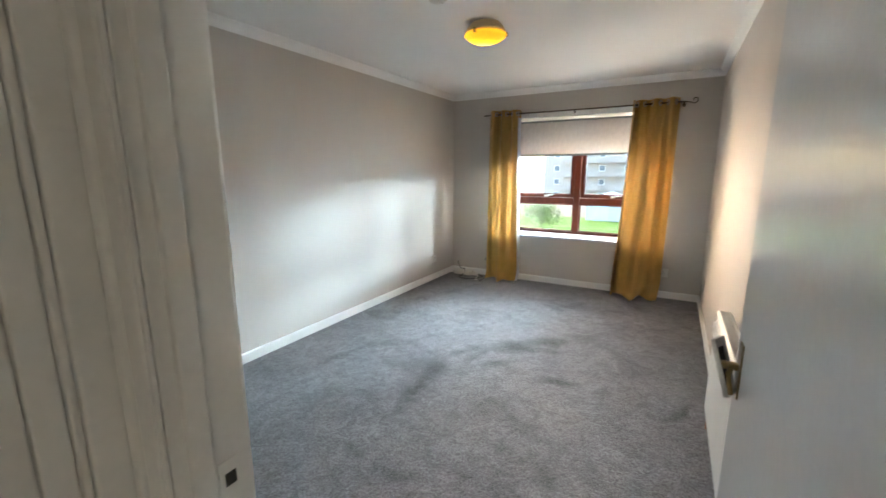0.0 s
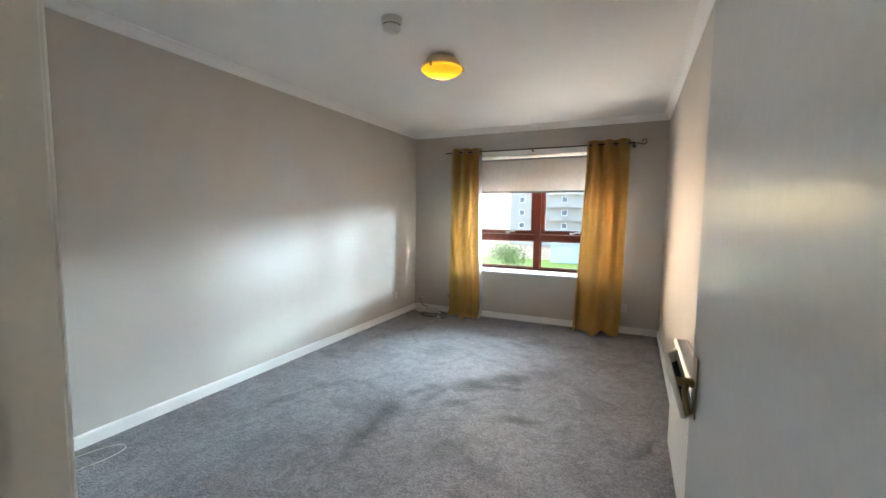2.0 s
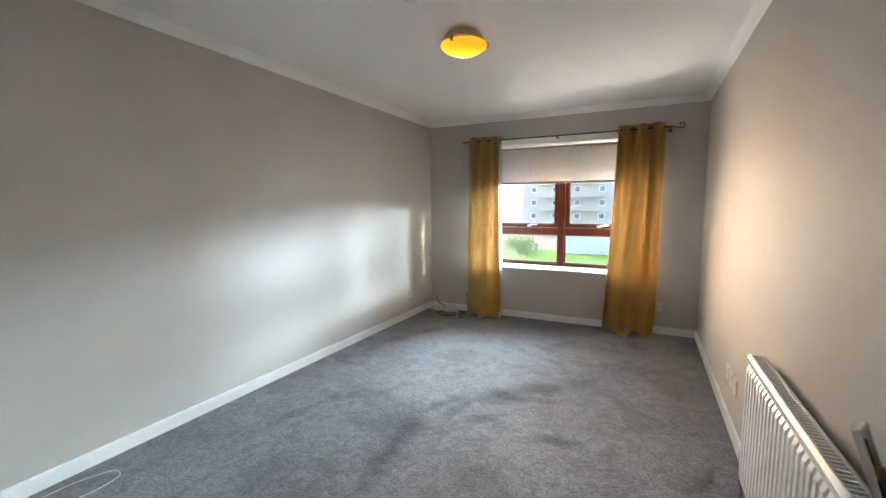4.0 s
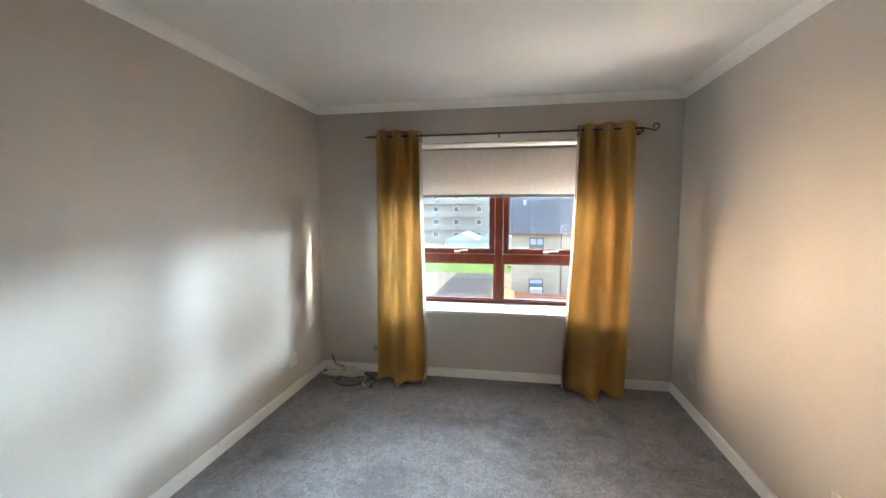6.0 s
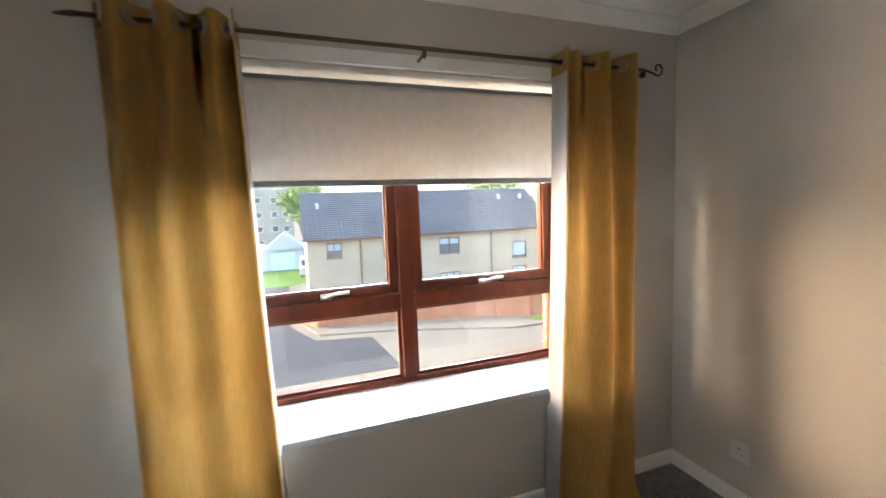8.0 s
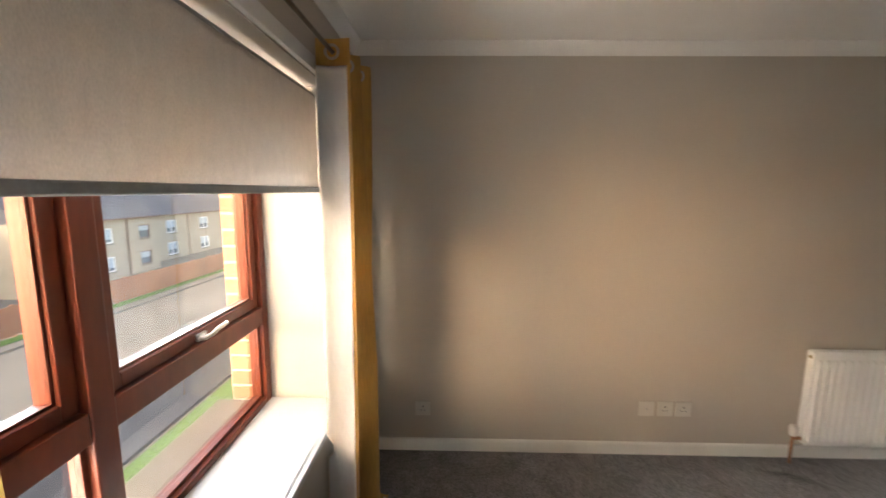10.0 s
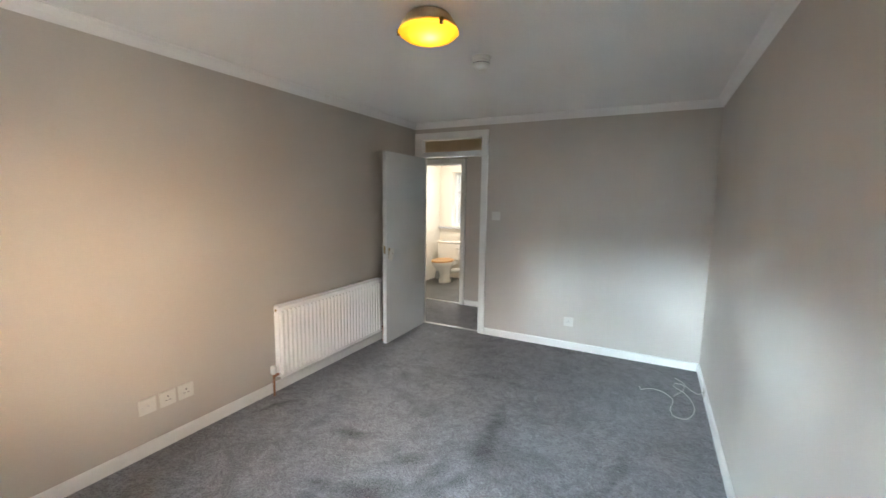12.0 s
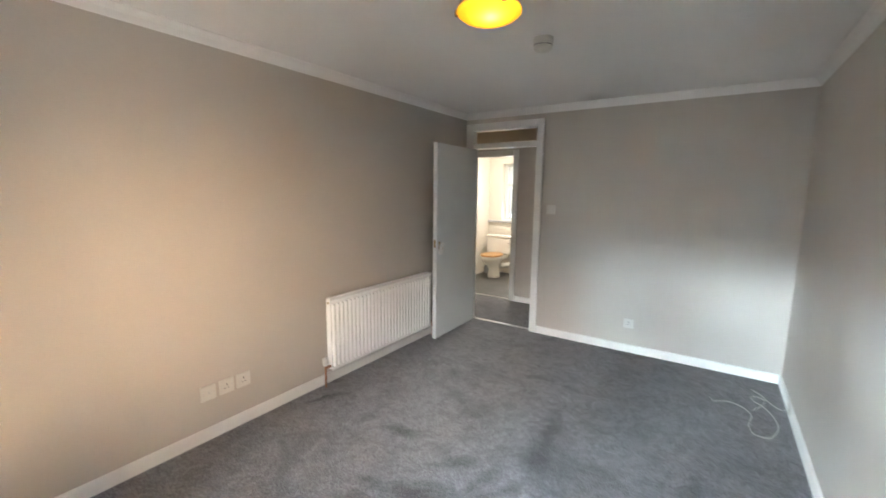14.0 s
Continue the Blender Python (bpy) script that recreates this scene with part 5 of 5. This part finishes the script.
for xa, xm, xb, top in ((-7.8, -5.4, -3.0, 3.6), (-3.0, -0.6, 2.0, 4.6)):
    v = [bm.verts.new(c) for c in ((xa, 56.7, G + 2.6), (xm, 56.7, G + top), (xb, 56.7, G + 2.6), (xa, 66, G + 2.6), (xm, 66, G + top), (xb, 66, G + 2.6))]
    for f in ((0, 1, 2), (0, 3, 4, 1), (1, 4, 5, 2), (3, 5, 4), (0, 2, 5, 3)):
        bm.faces.new([v[i] for i in f])
part("roof", bm, SHED_WHITE, garage, "white sheet roof")

van = thing("parked_van", (1.9, 50, G), "white van parked by the houses", "van")
part("body", boxes((1.1, 2.8, 48.5, 52.6, G + 0.35, G + 1.2), (1.2, 2.7, 49.4, 52.5, G + 1.2, G + 2.0), bevel=0.12), SHED_WHITE, van)
part("windscreen", boxes((1.3, 2.6, 49.36, 49.41, G + 1.3, G + 1.85)), DARK_GLASS, van)
for x in (1.15, 2.6):
    for y in (49.3, 51.8):
        wheel = part("wheel", lathe(bmesh.new(), [(0.2, 0), (0.33, 0.01), (0.33, 0.17), (0.2, 0.18)], (x, y, G + 0.33), 18, "x"), BLACK_CABLE, van)
for x in (1.3, 2.35):
    part("headlight", boxes((x, x + 0.25, 48.46, 48.52, G + 0.75, G + 0.92), bevel=0.02), CHROME, van)

flats = thing("block_of_flats", (-8, 90, G), "four-storey pale rendered block of flats with balconies", "block of flats")
FX0, FX1, FY = -22.0, 0.6, 88.0
fw = []
for s in range(5):
    for x in (-20, -15.5, -11.0, -6.2, -3.4, -1.4):
        fw.append((x, x + 1.2, G + 1.0 + 2.75 * s, G + 2.2 + 2.75 * s))
part("wall", slab(FX0, FX1, G, G + 14.5, FY, FY + 0.4, fw), RENDER_WALL, flats)
part("wall", slab(FY + 0.4, FY + 12, G, G + 14.5, FX1 - 0.4, FX1, plane="yz"), RENDER_WALL, flats)
part("roof", boxes((FX0 - 0.3, FX1 + 0.3, FY - 0.3, FY + 12, G + 14.5, G + 14.9)), ROOF_TILE, flats)
for i, (a, b, c, d) in enumerate(fw):
    w = part("window_frame", boxes((a, a + 0.1, FY + 0.1, FY + 0.2, c, d), (b - 0.1, b, FY + 0.1, FY + 0.2, c, d), (a + 0.1, b - 0.1, FY + 0.1, FY + 0.2, c, c + 0.1), (a + 0.1, b - 0.1, FY + 0.1, FY + 0.2, d - 0.1, d)), WHITE_FRAME, flats)
    part("pane", boxes((a + 0.05, b - 0.05, FY + 0.14, FY + 0.17, c + 0.05, d - 0.05)), DARK_GLASS, w)
for s in range(1, 5):
    for x in (-9.2, -13.5, -18):
        bal = part("balcony", boxes((x, x + 3.2, FY - 1.2, FY, G + 2.75 * s - 0.1, G + 2.75 * s + 0.05), (x, x + 3.2, FY - 1.2, FY - 1.1, G + 2.75 * s + 0.05, G + 2.75 * s + 1.0)), RENDER_WALL, flats)

lamp_post = thing("street_lamp", (2.2, 56, G), "slim galvanised street lamp", "street lamp")
part("pole", tube(bmesh.new(), [(2.2, 56, G), (2.2, 56, G + 5), (2.2, 56, G + 7.6)], 0.08, 8, lambda u: 1 - 0.4 * u), GALVANISED, lamp_post)
part("lamp_head", boxes((1.7, 2.3, 55.9, 56.1, G + 7.55, G + 7.7), bevel=0.03), GALVANISED, lamp_post)


def tree(x, y, height, spread, trunk, seed, label):
    rnd = random.Random(seed)
    ob = thing("tree", (x, y, G), label, "tree", "garden trees")
    bm = bmesh.new()
    tube(bm, [(x, y, G), (x + 0.1, y, G + trunk * 0.5), (x, y + 0.1, G + height * 0.8)], 0.05 * height ** 0.8 * 0.6, 8, lambda u: 1 - 0.75 * u)
    tips = []
    for i in range(14):
        a, u = rnd.uniform(0, 6.28), rnd.uniform(0.3, 0.75)
        z = G + height * u
        r = spread * rnd.uniform(0.5, 0.85)
        tip = Vector((x + r * math.cos(a), y + r * math.sin(a), z + height * rnd.uniform(0.08, 0.2)))
        tube(bm, [(x, y, z), (Vector((x, y, z)) + tip) / 2 + Vector((0, 0, 0.1)), tip], 0.02 * height * 0.5, 5, lambda v: 1 - 0.7 * v)
        tips.append(tip)
    part("trunk", bm, BARK, ob)
    vs, fs = [], []
    for _ in range(5200):
        c = rnd.choice(tips) if rnd.random() < 0.6 else Vector((x, y, G + height * rnd.uniform(0.5, 0.85)))
        p = c + Vector((rnd.gauss(0, 1), rnd.gauss(0, 1), rnd.gauss(0, 0.8))) * spread * 0.26
        q = Euler((rnd.uniform(0, 6), rnd.uniform(0, 6), rnd.uniform(0, 6))).to_matrix()
        s = rnd.uniform(0.10, 0.22) * (height / 7)
        k = len(vs)
        vs += [p + q @ Vector(o) * s for o in ((-1, 0, 0), (0, -0.5, 0.1), (1, 0, 0), (0, 0.5, 0.1))]
        fs.append((k, k + 1, k + 2, k + 3))
    me = bpy.data.meshes.new("crown")
    me.from_pydata(vs, [], fs)
    bm = bmesh.new()
    bm.from_mesh(me)
    bpy.data.meshes.remove(me)
    part("crown", bm, LEAF, ob, "green leafy crown")
    return ob


tree(2.2, 76, 13.5, 3.4, 3, 1, "tall leafy tree between flats and houses")
tree(25.0, 51, 11.8, 3.6, 3, 3, "leafy tree behind the roofs")
# a bush, made with the tree builder
tree(-9.6, 43, 3.1, 2.1, 0.6, 2, "low round green bush on the grass by the road")
tree(62.0, 44, 9.5, 4.5, 3, 4, "distant dark leafy tree")
tree(70.0, 40, 9.0, 4.5, 3, 6, "distant dark leafy tree")

# things in the gardens
dryer = thing("washing_line", (9.2, 29.2, G), "green rotary washing line in the garden", "washing line")
part("pole", tube(bmesh.new(), [(9.2, 29.2, G), (9.2, 29.2, G + 1.9)], 0.03, 8), GALVANISED, dryer)
for a in range(4):
    d = Vector((math.cos(a * 1.571 + 0.4), math.sin(a * 1.571 + 0.4), 0))
    part("arm", tube(bmesh.new(), [Vector((9.2, 29.2, G + 1.3)), Vector((9.2, 29.2, G + 1.8)) + d * 1.6], 0.02, 6), GREEN_METAL, dryer)
for r in (0.7, 1.1, 1.55):
    part("line", tube(bmesh.new(), [(9.2 + r * math.cos(a * 1.571 + 0.4), 29.2 + r * math.sin(a * 1.571 + 0.4), G + 1.32 + 0.3 * r) for a in range(5)], 0.012, 4), GREEN_METAL, dryer)
bin_ = thing("garden_tub", (7.2, 31.0, G), "blue plastic garden tub", "tub")
part("tub", lathe(bmesh.new(), [(0.32, 0.0), (0.42, 0.5), (0.45, 0.52), (0.42, 0.54), (0.05, 0.54)], (7.2, 31.0, G + 0.05), 20), BLUE_PLASTIC, bin_)
for x, c in ((3.4, SHED_WHITE), (10.0, WHITE_FRAME)):
    b = thing("storage_box", (x, 31.2, G), "white garden storage box by the wall", "storage box", "garden boxes")
    part("box", boxes((x - 0.4, x + 0.4, 30.9, 31.6, G, G + 0.95), bevel=0.03), c, b)
    part("lid", boxes((x - 0.43, x + 0.43, 30.87, 31.63, G + 0.955, G + 1.02), bevel=0.02), c, b)

# ---- bricks of the outer leaf beside the window ----
for side, xa, xb in (("a", WX0 - 0.11, WX0 - 0.002), ("b", WX1 + 0.002, WX1 + 0.11)):
    bed = part("mortar_bed", boxes((xa, xb - 0.004 if side == "a" else xb, 5.145, OUT - 0.004, WZ0 - 0.02, WZ1 + 0.01)) if side == "a" else boxes((xa + 0.004, xb, 5.145, OUT - 0.004, WZ0 - 0.02, WZ1 + 0.01)), MORTAR, wall_window)
    meshes = []
    for ln in (0.102, 0.046):
        bm = boxes((xa, xb, 5.15, 5.15 + ln, 0, 0.064), bevel=0.003)
        me = bpy.data.meshes.new("brick")
        bm.to_mesh(me)
        bm.free()
        me.materials.append(BRICK)
        meshes.append(me)
    for i in range(19):
        ob = new("brick", meshes[0])
        ob.parent = wall_window
        ob.matrix_basis = Matrix.Translation((random.uniform(-0.001, 0.001), random.uniform(-0.002, 0.004), WZ0 + 0.015 + 0.0755 * i))
